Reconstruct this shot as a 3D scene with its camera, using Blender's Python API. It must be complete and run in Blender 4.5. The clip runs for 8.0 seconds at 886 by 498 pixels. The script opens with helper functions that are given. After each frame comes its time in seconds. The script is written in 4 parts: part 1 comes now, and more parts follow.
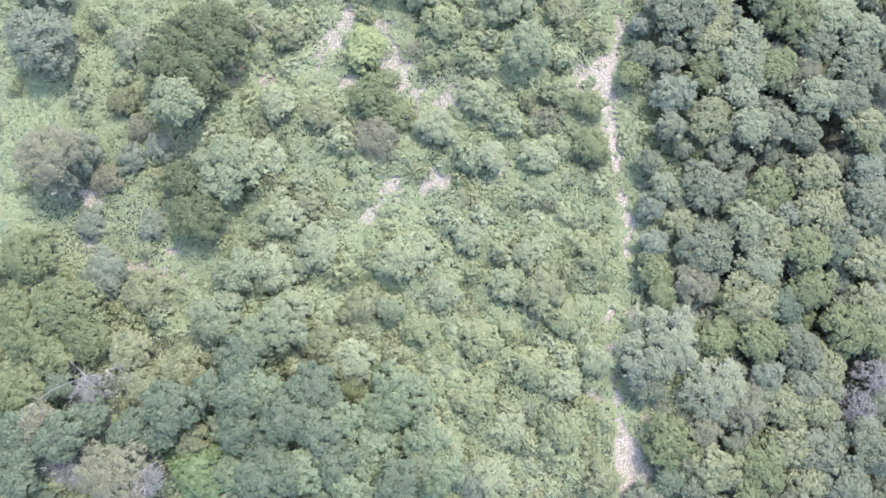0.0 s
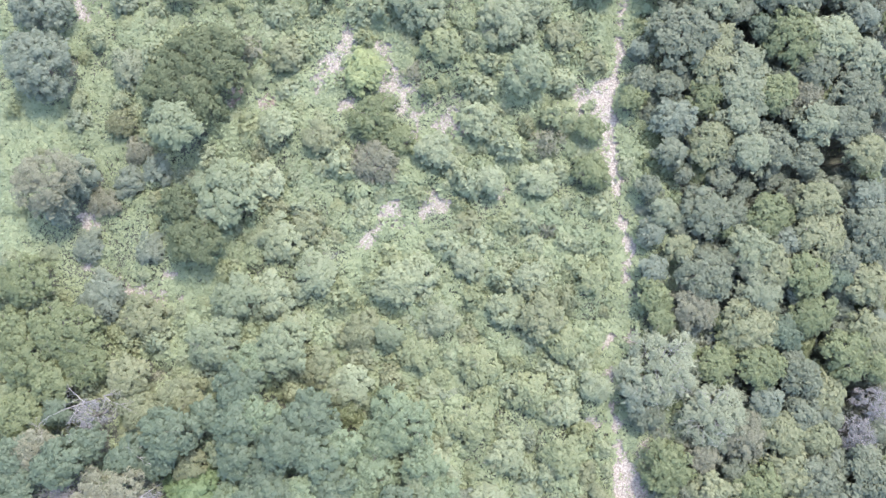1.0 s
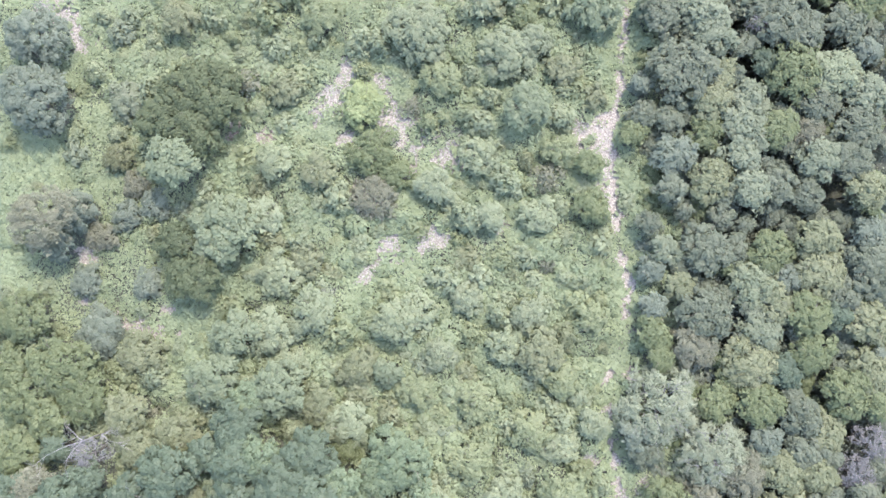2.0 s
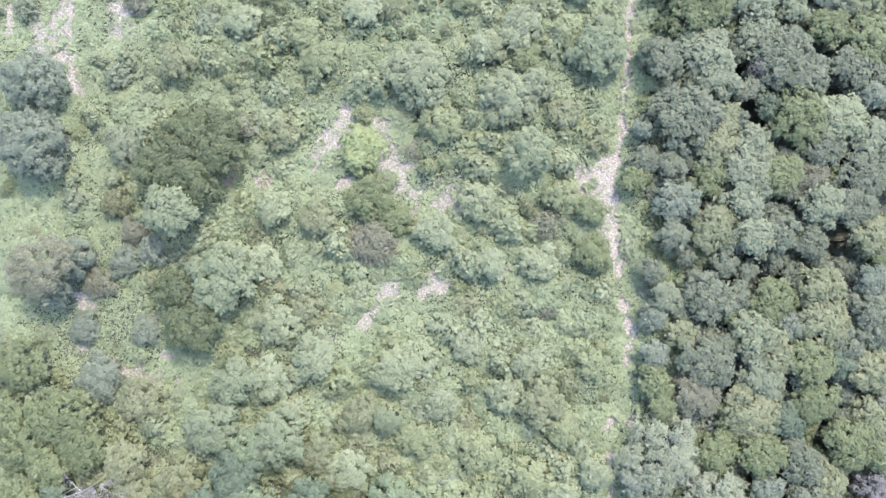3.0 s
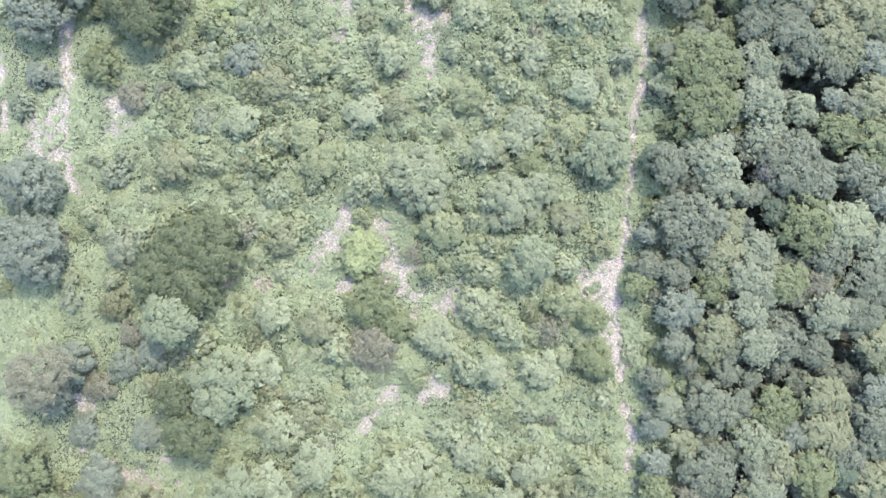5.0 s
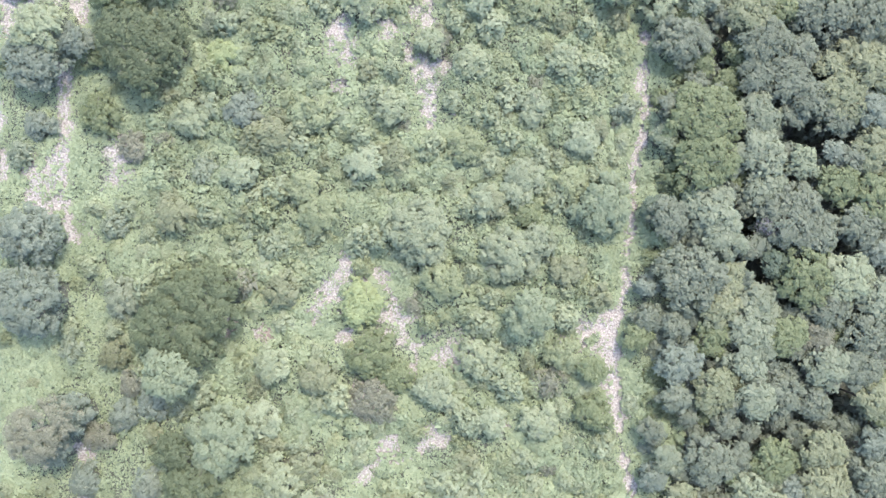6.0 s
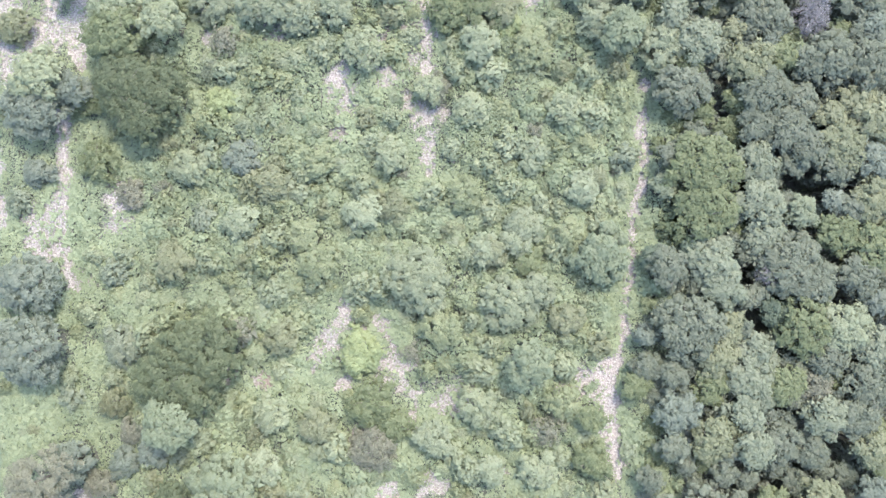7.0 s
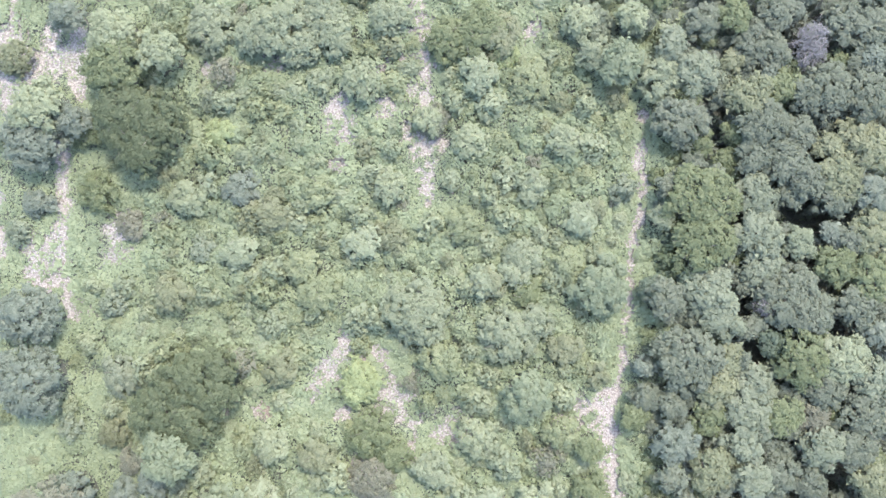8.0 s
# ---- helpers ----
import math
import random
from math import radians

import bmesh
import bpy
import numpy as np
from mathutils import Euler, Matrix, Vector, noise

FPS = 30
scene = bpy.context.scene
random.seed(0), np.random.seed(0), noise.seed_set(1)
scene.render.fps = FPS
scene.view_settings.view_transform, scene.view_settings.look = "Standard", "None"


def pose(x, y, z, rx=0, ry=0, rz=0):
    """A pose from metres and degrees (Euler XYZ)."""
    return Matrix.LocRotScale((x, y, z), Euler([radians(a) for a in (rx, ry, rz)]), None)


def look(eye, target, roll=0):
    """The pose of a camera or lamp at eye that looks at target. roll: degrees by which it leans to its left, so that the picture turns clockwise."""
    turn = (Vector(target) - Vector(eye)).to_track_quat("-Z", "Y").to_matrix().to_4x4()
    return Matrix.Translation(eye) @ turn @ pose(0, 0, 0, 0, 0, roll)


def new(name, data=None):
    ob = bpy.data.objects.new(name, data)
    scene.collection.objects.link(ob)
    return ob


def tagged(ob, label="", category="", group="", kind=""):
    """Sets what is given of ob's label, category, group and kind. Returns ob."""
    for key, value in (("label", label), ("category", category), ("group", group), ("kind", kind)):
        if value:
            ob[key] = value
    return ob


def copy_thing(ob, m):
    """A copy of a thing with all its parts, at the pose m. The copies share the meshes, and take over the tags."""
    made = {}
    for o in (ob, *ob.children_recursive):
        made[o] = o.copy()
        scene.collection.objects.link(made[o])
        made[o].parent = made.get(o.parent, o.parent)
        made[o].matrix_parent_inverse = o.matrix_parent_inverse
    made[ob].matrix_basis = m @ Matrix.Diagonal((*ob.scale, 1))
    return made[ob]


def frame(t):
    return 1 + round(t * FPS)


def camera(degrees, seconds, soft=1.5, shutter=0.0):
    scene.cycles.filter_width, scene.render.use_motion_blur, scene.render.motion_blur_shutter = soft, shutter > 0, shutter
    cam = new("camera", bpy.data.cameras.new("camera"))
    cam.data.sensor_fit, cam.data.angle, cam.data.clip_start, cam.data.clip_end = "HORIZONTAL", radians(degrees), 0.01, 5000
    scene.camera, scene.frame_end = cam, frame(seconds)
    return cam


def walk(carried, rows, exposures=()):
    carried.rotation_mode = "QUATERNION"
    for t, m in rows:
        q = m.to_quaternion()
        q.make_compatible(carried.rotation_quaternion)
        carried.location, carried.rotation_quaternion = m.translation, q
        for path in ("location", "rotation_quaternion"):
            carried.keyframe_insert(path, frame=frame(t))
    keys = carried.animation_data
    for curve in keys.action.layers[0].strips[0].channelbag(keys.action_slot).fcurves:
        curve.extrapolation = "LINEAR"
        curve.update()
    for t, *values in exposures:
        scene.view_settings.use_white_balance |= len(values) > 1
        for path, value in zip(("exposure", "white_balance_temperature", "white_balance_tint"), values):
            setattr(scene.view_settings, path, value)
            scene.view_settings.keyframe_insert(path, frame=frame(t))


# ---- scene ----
cam = camera(61.4, 8.0, 1.45)
# seconds, place in metres, turn in degrees: level flight at 77 m, the view tilting back to straight down
ROWS = [
    (0, -0.029, -0.007, 78.252, 5.021, -0.068, -0.105),
    (0.5, 0.041, 1.352, 78.249, 4.841, -0.07, -0.043),
    (1, 0.036, 2.996, 78.249, 4.708, -0.105, 0.06),
    (1.5, 0.101, 4.944, 78.285, 4.531, -0.106, 0.179),
    (3, 0.347, 13.46, 78.02, 3.293, 0.067, 0.198),
    (3.5, 0.356, 16.609, 77.921, 2.926, 0.117, 0.287),
    (4, 0.365, 19.948, 77.886, 2.471, 0.141, 0.277),
    (4.5, 0.395, 23.374, 77.892, 1.953, 0.19, 0.335),
    (6, 0.436, 33.024, 77.975, 0.712, 0.253, 0.488),
    (6.5, 0.436, 35.972, 77.986, 0.424, 0.252, 0.503),
    (7, 0.481, 38.786, 78.051, 0.128, 0.26, 0.464),
    (7.5, 0.477, 40.814, 78.16, -0.072, 0.211, 0.417),
    (8, 0.41, 41.97, 78.244, 0.14, 0.147, 0.462),
]
walk(cam, [(t, pose(x, y, z, rx, ry, rz)) for t, x, y, z, rx, ry, rz in ROWS])

# ---- light ----
SUN_AZ, SUN_EL = 26.0, 60.0        # degrees: from +y towards +x, and above the horizon
EXPOSURE = 2.61
scene.view_settings.exposure = EXPOSURE
world = bpy.data.worlds.new("sky")
scene.world = world
world.use_nodes = True
wn = world.node_tree
sky = wn.nodes.new("ShaderNodeTexSky")
sky.sky_type = "NISHITA"
sky.sun_disc = False
sky.sun_elevation, sky.sun_rotation = radians(SUN_EL), radians(SUN_AZ)
sky.air_density, sky.dust_density, sky.ozone_density = 1.0, 1.8, 1.4
wn.nodes["Background"].inputs["Strength"].default_value = 0.15
wn.links.new(sky.outputs[0], wn.nodes["Background"].inputs["Color"])
sun_data = bpy.data.lights.new("sun", "SUN")
sun_data.energy, sun_data.angle, sun_data.color = 0.86, radians(5.0), (1.0, 0.945, 0.85)
sun = new("sun", sun_data)
az, el = radians(SUN_AZ), radians(SUN_EL)
sun.matrix_world = look(Vector((math.sin(az) * math.cos(el), math.cos(az) * math.cos(el), math.sin(el))) * 200, (0, 0, 0))

# ---- materials ----


def nodes_of(name):
    mat = bpy.data.materials.new(name)
    mat.use_nodes = True
    tree_ = mat.node_tree
    return mat, tree_, tree_.nodes, tree_.links, tree_.nodes["Principled BSDF"]


def ramp(nodes, *stops):
    node = nodes.new("ShaderNodeValToRGB")
    while len(node.color_ramp.elements) < len(stops):
        node.color_ramp.elements.new(0.5)
    for e, (at, col) in zip(node.color_ramp.elements, stops):
        e.position, e.color = at, (*col, 1)
    return node


def leaf_material(name, dull, fresh, rough=0.6, through_light=0.25, patch=0.35):
    """Leaves: colour differs from leaf to leaf, from branch to branch and from plant to plant."""
    mat, nt, nodes, links, shader = nodes_of(name)
    geo = nodes.new("ShaderNodeNewGeometry")
    info = nodes.new("ShaderNodeObjectInfo")
    noise_ = nodes.new("ShaderNodeTexNoise")
    noise_.inputs["Scale"].default_value, noise_.inputs["Detail"].default_value = patch, 3
    links.new(geo.outputs["Position"], noise_.inputs["Vector"])
    a = nodes.new("ShaderNodeMath")
    a.operation = "MULTIPLY_ADD"
    links.new(geo.outputs["Random Per Island"], a.inputs[0])
    a.inputs[1].default_value = 0.18
    links.new(noise_.outputs["Fac"], a.inputs[2])
    b = nodes.new("ShaderNodeMath")
    b.operation = "MULTIPLY_ADD"
    links.new(info.outputs["Random"], b.inputs[0])
    b.inputs[1].default_value = 0.35
    links.new(a.outputs[0], b.inputs[2])
    c = nodes.new("ShaderNodeMapRange")
    c.inputs["From Min"].default_value, c.inputs["From Max"].default_value = 0.36, 1.08
    links.new(b.outputs[0], c.inputs["Value"])
    col = ramp(nodes, (0.0, dull), (1.0, fresh))
    links.new(c.outputs[0], col.inputs["Fac"])
    links.new(col.outputs["Color"], shader.inputs["Base Color"])
    shader.inputs["Roughness"].default_value = rough
    shader.inputs["Specular IOR Level"].default_value = 0.36
    trans = nodes.new("ShaderNodeBsdfTranslucent")
    links.new(col.outputs["Color"], trans.inputs["Color"])
    mix = nodes.new("ShaderNodeMixShader")
    mix.inputs["Fac"].default_value = through_light
    links.new(shader.outputs[0], mix.inputs[1])
    links.new(trans.outputs[0], mix.inputs[2])
    links.new(mix.outputs[0], nodes["Material Output"].inputs["Surface"])
    return mat


LEAF = {
    "broad": leaf_material("leaves_grey_green", (0.095, 0.107, 0.069), (0.130, 0.142, 0.095)),
    "pale": leaf_material("leaves_pale_green", (0.131, 0.147, 0.092), (0.174, 0.190, 0.122)),
    "olive": leaf_material("leaves_olive_green", (0.101, 0.118, 0.056), (0.140, 0.157, 0.076)),
    "dense": leaf_material("leaves_dark_olive", (0.060, 0.073, 0.035), (0.086, 0.100, 0.049), 0.65, 0.2),
    "lime": leaf_material("leaves_yellow_green", (0.132, 0.143, 0.078), (0.177, 0.183, 0.103)),
    "yellow": leaf_material("leaves_light_yellow_green", (0.184, 0.210, 0.097), (0.232, 0.259, 0.123)),
    "fresh": leaf_material("leaves_fresh_green", (0.092, 0.131, 0.059), (0.125, 0.167, 0.078)),
    "grey": leaf_material("leaves_dry_grey_green", (0.166, 0.181, 0.119), (0.221, 0.236, 0.158), 0.65),
    "dark": leaf_material("leaves_blue_grey_green", (0.109, 0.126, 0.090), (0.151, 0.169, 0.122)),
    "bluegreen": leaf_material("leaves_silvery_green", (0.154, 0.171, 0.104), (0.201, 0.220, 0.133)),
    "teal": leaf_material("leaves_deep_green", (0.067, 0.087, 0.055), (0.094, 0.119, 0.075)),
    "withered": leaf_material("leaves_withered_purple_grey", (0.130, 0.122, 0.121), (0.184, 0.175, 0.172), 0.7),
    "brown": leaf_material("leaves_brownish_green", (0.131, 0.130, 0.086), (0.177, 0.173, 0.118), 0.65),
    "tan": leaf_material("leaves_tan_olive", (0.101, 0.105, 0.053), (0.135, 0.140, 0.074)),
    "thicket": leaf_material("leaves_of_thicket", (0.104, 0.132, 0.076), (0.148, 0.180, 0.105)),
    "umbel": leaf_material("leaves_in_flat_umbels", (0.121, 0.141, 0.083), (0.160, 0.182, 0.108)),
    # lightened leaves: brightness missing on the shaded forest floor, put into the colour
    "floor": leaf_material("leaves_undergrowth_lightened", (0.125, 0.140, 0.105), (0.172, 0.188, 0.141)),
    "herb": leaf_material("leaves_herbs_and_vines", (0.140, 0.167, 0.093), (0.212, 0.242, 0.137), 0.6, 0.25, 0.16),
    "shrub_broad": leaf_material("leaves_of_scrub", (0.164, 0.183, 0.106), (0.227, 0.245, 0.145)),
    "shrub_olive": leaf_material("leaves_of_olive_scrub", (0.147, 0.165, 0.087), (0.204, 0.220, 0.118)),
    "shrub_pale": leaf_material("leaves_of_pale_scrub", (0.162, 0.182, 0.108), (0.222, 0.243, 0.148)),
    "shrub_dark": leaf_material("leaves_of_dark_scrub", (0.130, 0.148, 0.095), (0.178, 0.197, 0.128)),
}


def bark_material(name, dark, light):
    mat, nt, nodes, links, shader = nodes_of(name)
    coord = nodes.new("ShaderNodeTexCoord")
    n = nodes.new("ShaderNodeTexNoise")
    n.inputs["Scale"].default_value, n.inputs["Detail"].default_value = 9, 6
    links.new(coord.outputs["Object"], n.inputs["Vector"])
    col = ramp(nodes, (0.3, dark), (0.7, light))
    links.new(n.outputs["Fac"], col.inputs["Fac"])
    links.new(col.outputs["Color"], shader.inputs["Base Color"])
    bump = nodes.new("ShaderNodeBump")
    bump.inputs["Distance"].default_value = 0.02
    links.new(n.outputs["Fac"], bump.inputs["Height"])
    links.new(bump.outputs["Normal"], shader.inputs["Normal"])
    shader.inputs["Roughness"].default_value = 0.85
    return mat


BARK = bark_material("bark", (0.09, 0.075, 0.06), (0.20, 0.17, 0.14))
DEAD_WOOD = bark_material("dead_wood", (0.15, 0.135, 0.13), (0.27, 0.25, 0.245))
DRY_TWIG = bark_material("dry_twigs", (0.2, 0.185, 0.17), (0.36, 0.33, 0.31))


def soil_material():
    """Pale trodden soil where the ground is bare, leaf litter and weeds elsewhere, green far away."""
    mat, nt, nodes, links, shader = nodes_of("soil")
    geo = nodes.new("ShaderNodeNewGeometry")
    bare_in = nodes.new("ShaderNodeAttribute")
    bare_in.attribute_name = "bare"
    far_in = nodes.new("ShaderNodeAttribute")
    far_in.attribute_name = "far"
    big = nodes.new("ShaderNodeTexNoise")
    big.inputs["Scale"].default_value, big.inputs["Detail"].default_value = 0.8, 6
    fine = nodes.new("ShaderNodeTexNoise")
    fine.inputs["Scale"].default_value, fine.inputs["Detail"].default_value = 5.0, 8
    for n in (big, fine):
        links.new(geo.outputs["Position"], n.inputs["Vector"])
    pale = ramp(nodes, (0.3, (0.14, 0.12, 0.102)), (0.5, (0.255, 0.222, 0.194)), (0.72, (0.38, 0.338, 0.305)))
    links.new(fine.outputs["Fac"], pale.inputs["Fac"])
    litter = ramp(nodes, (0.25, (0.052, 0.056, 0.045)), (0.55, (0.088, 0.092, 0.068)), (0.8, (0.14, 0.13, 0.098)))
    links.new(fine.outputs["Fac"], litter.inputs["Fac"])
    red_in = nodes.new("ShaderNodeAttribute")
    red_in.attribute_name = "red"
    ruddy = nodes.new("ShaderNodeMix")
    ruddy.data_type, ruddy.blend_type = "RGBA", "MULTIPLY"
    links.new(red_in.outputs["Fac"], ruddy.inputs["Factor"])
    links.new(pale.outputs["Color"], ruddy.inputs["A"])
    ruddy.inputs["B"].default_value = (0.98, 0.87, 0.84, 1)
    edge = nodes.new("ShaderNodeMath")
    edge.operation = "MULTIPLY_ADD"
    links.new(fine.outputs["Fac"], edge.inputs[0])
    edge.inputs[1].default_value = 0.9
    links.new(bare_in.outputs["Fac"], edge.inputs[2])
    step = nodes.new("ShaderNodeMapRange")
    step.inputs["From Min"].default_value, step.inputs["From Max"].default_value = 0.65, 1.0
    links.new(edge.outputs[0], step.inputs["Value"])
    mix = nodes.new("ShaderNodeMix")
    mix.data_type = "RGBA"
    links.new(step.outputs[0], mix.inputs["Factor"])
    links.new(litter.outputs["Color"], mix.inputs["A"])
    links.new(ruddy.outputs["Result"], mix.inputs["B"])
    green = ramp(nodes, (0.3, (0.04, 0.06, 0.03)), (0.7, (0.12, 0.16, 0.07)))
    links.new(big.outputs["Fac"], green.inputs["Fac"])
    mix2 = nodes.new("ShaderNodeMix")
    mix2.data_type = "RGBA"
    links.new(far_in.outputs["Fac"], mix2.inputs["Factor"])
    links.new(mix.outputs["Result"], mix2.inputs["A"])
    links.new(green.outputs["Color"], mix2.inputs["B"])
    links.new(mix2.outputs["Result"], shader.inputs["Base Color"])
    bump = nodes.new("ShaderNodeBump")
    bump.inputs["Distance"].default_value = 0.12
    links.new(fine.outputs["Fac"], bump.inputs["Height"])
    links.new(bump.outputs["Normal"], shader.inputs["Normal"])
    shader.inputs["Roughness"].default_value = 0.9
    return mat


# ---- the lie of the land ----


def smooth(a, b, x):
    t = np.clip((x - a) / (b - a), 0, 1)
    return t * t * (3 - 2 * t)


def lattice(i, j, seed):
    v = np.sin(i * 127.1 + j * 311.7 + seed * 74.7) * 43758.5453
    return v - np.floor(v)


def value_noise(x, y, size, seed):
    x, y = np.asarray(x) / size, np.asarray(y) / size
    i, j = np.floor(x), np.floor(y)
    u, v = x - i, y - j
    u, v = u * u * (3 - 2 * u), v * v * (3 - 2 * v)
    low = lattice(i, j, seed) * (1 - u) + lattice(i + 1, j, seed) * u
    high = lattice(i, j + 1, seed) * (1 - u) + lattice(i + 1, j + 1, seed) * u
    return low * (1 - v) + high * v


def land(x, y):
    """Height of the ground: nearly level, falling into a ravine under the forest."""
    x, y = np.asarray(x, float), np.asarray(y, float)
    z = -4.6 * smooth(22, 43, x) - 0.7 * (1 - smooth(-38, -18, x))
    return z + 0.5 * (value_noise(x, y, 7, 3) - 0.5) + 0.22 * (value_noise(x, y, 1.7, 4) - 0.5)


SEGMENTS = []


def trail(*points):
    """A line of bare soil through points of x, y and width."""
    for (ax, ay, aw), (bx, by, bw) in zip(points, points[1:]):
        SEGMENTS.append((ax, ay, aw / 2, bx, by, bw / 2))


trail((20.5, 53.1, 0.91), (20.7, 48.9, 1.00), (20.6, 45.8, 0.85), (20.0, 42.2, 0.81), (19.6, 38.1, 0.75), (19.4, 34.5, 0.91), (18.9, 29.7, 0.94), (17.9, 26.9, 1.36), (17.6, 24.4, 1.36), (17.9, 21.5, 1.48), (17.7, 19.0, 1.12), (18.6, 15.0, 1.00), (19.3, 11.0, 0.75), (19.4, 5.1, 0.75))
trail((20.9, 57.2, 0.81), (21.0, 53.0, 0.97), (20.9, 49.5, 1.07), (20.7, 45.6, 0.79))
trail((19.7, 10.5, 0.75), (19.7, 4.8, 0.85), (17.3, -0.5, 0.64), (17.7, -6.6, 0.64), (18.5, -10.8, 0.91), (19.0, -13.5, 2.1), (19.6, -16.4, 3.7), (19.8, -19.2, 4.0))
trail((16.7, 26.4, 1.59), (14.9, 25.3, 1.00), (12.9, 24.5, 0.91))
trail((-40.2, 52.8, 0.82), (-40.3, 48.8, 0.70), (-40.0, 44.5, 0.76), (-40.3, 42.4, 1.13), (-40.3, 40.3, 1.37), (-39.6, 37.3, 0.82), (-39.4, 35.8, 0.80), (-38.5, 34.3, 0.89))
trail((-40.4, 43.5, 1.0), (-40.9, 41.4, 2.0), (-42.4, 39.4, 2.9), (-41.4, 38.6, 2.2))
trail((-38.1, 57.8, 0.90), (-38.6, 60.5, 1.49), (-38.8, 63.2, 1.85), (-38.4, 65.0, 1.26))
trail((-40.2, 52.6, 1.02), (-39.7, 50.3, 0.90), (-40.1, 47.9, 1.02), (-39.8, 45.5, 1.14), (-40.5, 43.1, 1.73), (-40.9, 41.6, 2.09))
trail((-46.9, 60.4, 1.49), (-45.7, 59.2, 1.61), (-45.7, 56.5, 1.61), (-46.6, 64.0, 1.38), (-45.1, 63.7, 1.02), (-44.2, 62.2, 0.98))
trail((-45.7, 68.2, 0.64), (-45.5, 65.5, 0.70), (-46.5, 63.7, 0.92))
trail((-41.4, 65.6, 1.38), (-41.5, 64.1, 1.26), (-41.6, 61.4, 1.38), (-43.3, 61.0, 0.90), (-43.9, 59.8, 0.90))
trail((-39.4, 62.6, 1.49), (-40.6, 62.0, 1.26))
trail((-10.0, 32.7, 1.36), (-11.0, 30.2, 0.94), (-12.4, 27.9, 1.48), (-13.4, 26.0, 0.91))
trail((-9.9, 32.5, 0.91), (-7.7, 32.0, 0.79), (-6.1, 30.9, 0.91), (-4.7, 27.8, 1.06), (-3.2, 24.9, 0.89), (-2.6, 22.5, 0.91), (-2.3, 19.0, 0.81))
trail((-13.1, 25.5, 0.91), (-9.6, 25.0, 0.89), (-7.2, 25.1, 0.89), (-3.6, 24.8, 0.85))
trail((-1.2, 22.5, 0.94), (0.5, 23.0, 1.00), (1.4, 24.3, 0.89))
trail((0.5, 14.5, 0.69), (-1.1, 14.2, 0.94), (-2.8, 11.9, 0.89))
trail((-4.6, 14.5, 0.75), (-5.8, 12.7, 0.97), (-7.1, 10.8, 0.75), (-9.3, 9.1, 0.79))
trail((5.1, 14.5, 0.69), (7.0, 16.0, 0.75))
trail((-8.9, 19.8, 0.91), (-7.7, 19.2, 0.75))
trail((-2.9, 68.9, 1.60), (-2.5, 66.5, 1.48), (-1.7, 64.1, 0.97), (-1.5, 60.6, 0.81), (-1.6, 56.4, 0.69), (-1.8, 52.8, 1.13), (-1.6, 49.9, 0.97), (-1.4, 46.8, 0.81))
trail((-10.9, 56.7, 1.72), (-10.6, 54.9, 0.89), (-10.1, 53.7, 1.36))
trail((-17.1, 62.0, 0.89), (-18.1, 61.5, 0.79))
trail((-24.8, 63.4, 0.64), (-24.6, 60.2, 0.76))
trail((-5.5, 56.9, 1.25), (-6.7, 57.6, 0.89))
trail((9.6, 66.6, 0.89), (9.0, 64.2, 0.75))
trail((0.5, 47.6, 0.75), (1.1, 46.1, 0.64))
trail((-37.4, 7.5, 0.64), (-36.4, 6.6, 0.70))
trail((-34.1, 5.8, 0.76), (-32.3, 4.7, 0.79), (-30.5, 4.4, 0.64), (-28.5, 4.0, 0.79), (-27.0, 4.3, 0.81))
trail((-37.6, 12.8, 0.76), (-37.4, 11.0, 0.76))
trail((-33.6, 44.5, 0.89), (-34.3, 42.7, 1.13), (-35.0, 40.3, 1.13))
trail((-22.8, 25.0, 1.0), (-21.9, 25.6, 1.2))
trail((-19.3, 25.1, 0.75), (-17.8, 25.4, 0.75))
trail((-46.4, 43.3, 0.64), (-46.6, 41.2, 0.91))
trail((-47.3, 48.8, 0.91), (-47.2, 46.3, 0.80))
trail((-28.6, 7.1, 0.75), (-28.1, 4.7, 0.69))

THIN = [
    (-5.5, 59.4, 3.9), (-10.8, 55.8, 2.7), (-43.9, 61.6, 4.5), (-34.1, 44.3, 2.4), (9.9, 65.4, 1.8), (-2.2, 54.1, 3.0),
    (-17.4, 61.7, 1.5), (-45.2, 64.6, 3.0), (-39.7, 61.7, 3.0), (-45.7, 58.0, 2.4), (-3.2, 65.9, 2.5), (-2.3, 61.2, 2.5),
    (-5.5, 57.0, 2.1), (-1.8, 51.4, 1.7), (-10.2, 54.0, 1.8), (-41.6, 40.9, 3.3), (-34.1, 42.1, 2.4), (14.0, 25.0, 2.5),
    (0.5, 23.1, 1.8), (-5.4, 27.2, 2.4), (-7.7, 19.0, 2.4), (-4.7, 12.0, 1.7), (-18.4, 25.1, 1.5), (-11.4, 29.0, 2.4),
    (-37.9, 35.5, 1.5), (1.6, 23.2, 3.0), (-3.4, 25.6, 2.6), (15.2, 25.4, 3.0), (17.2, 21.4, 2.2), (-9.2, 31.0, 2.6), (-42.2, 41.5, 3.4),
    (18.4, 16.8, 1.8), (15.9, -8.9, 1.8), (19.3, -0.2, 1.8), (21.4, -11.3, 1.8), (-30.6, 4.6, 2.4),
]
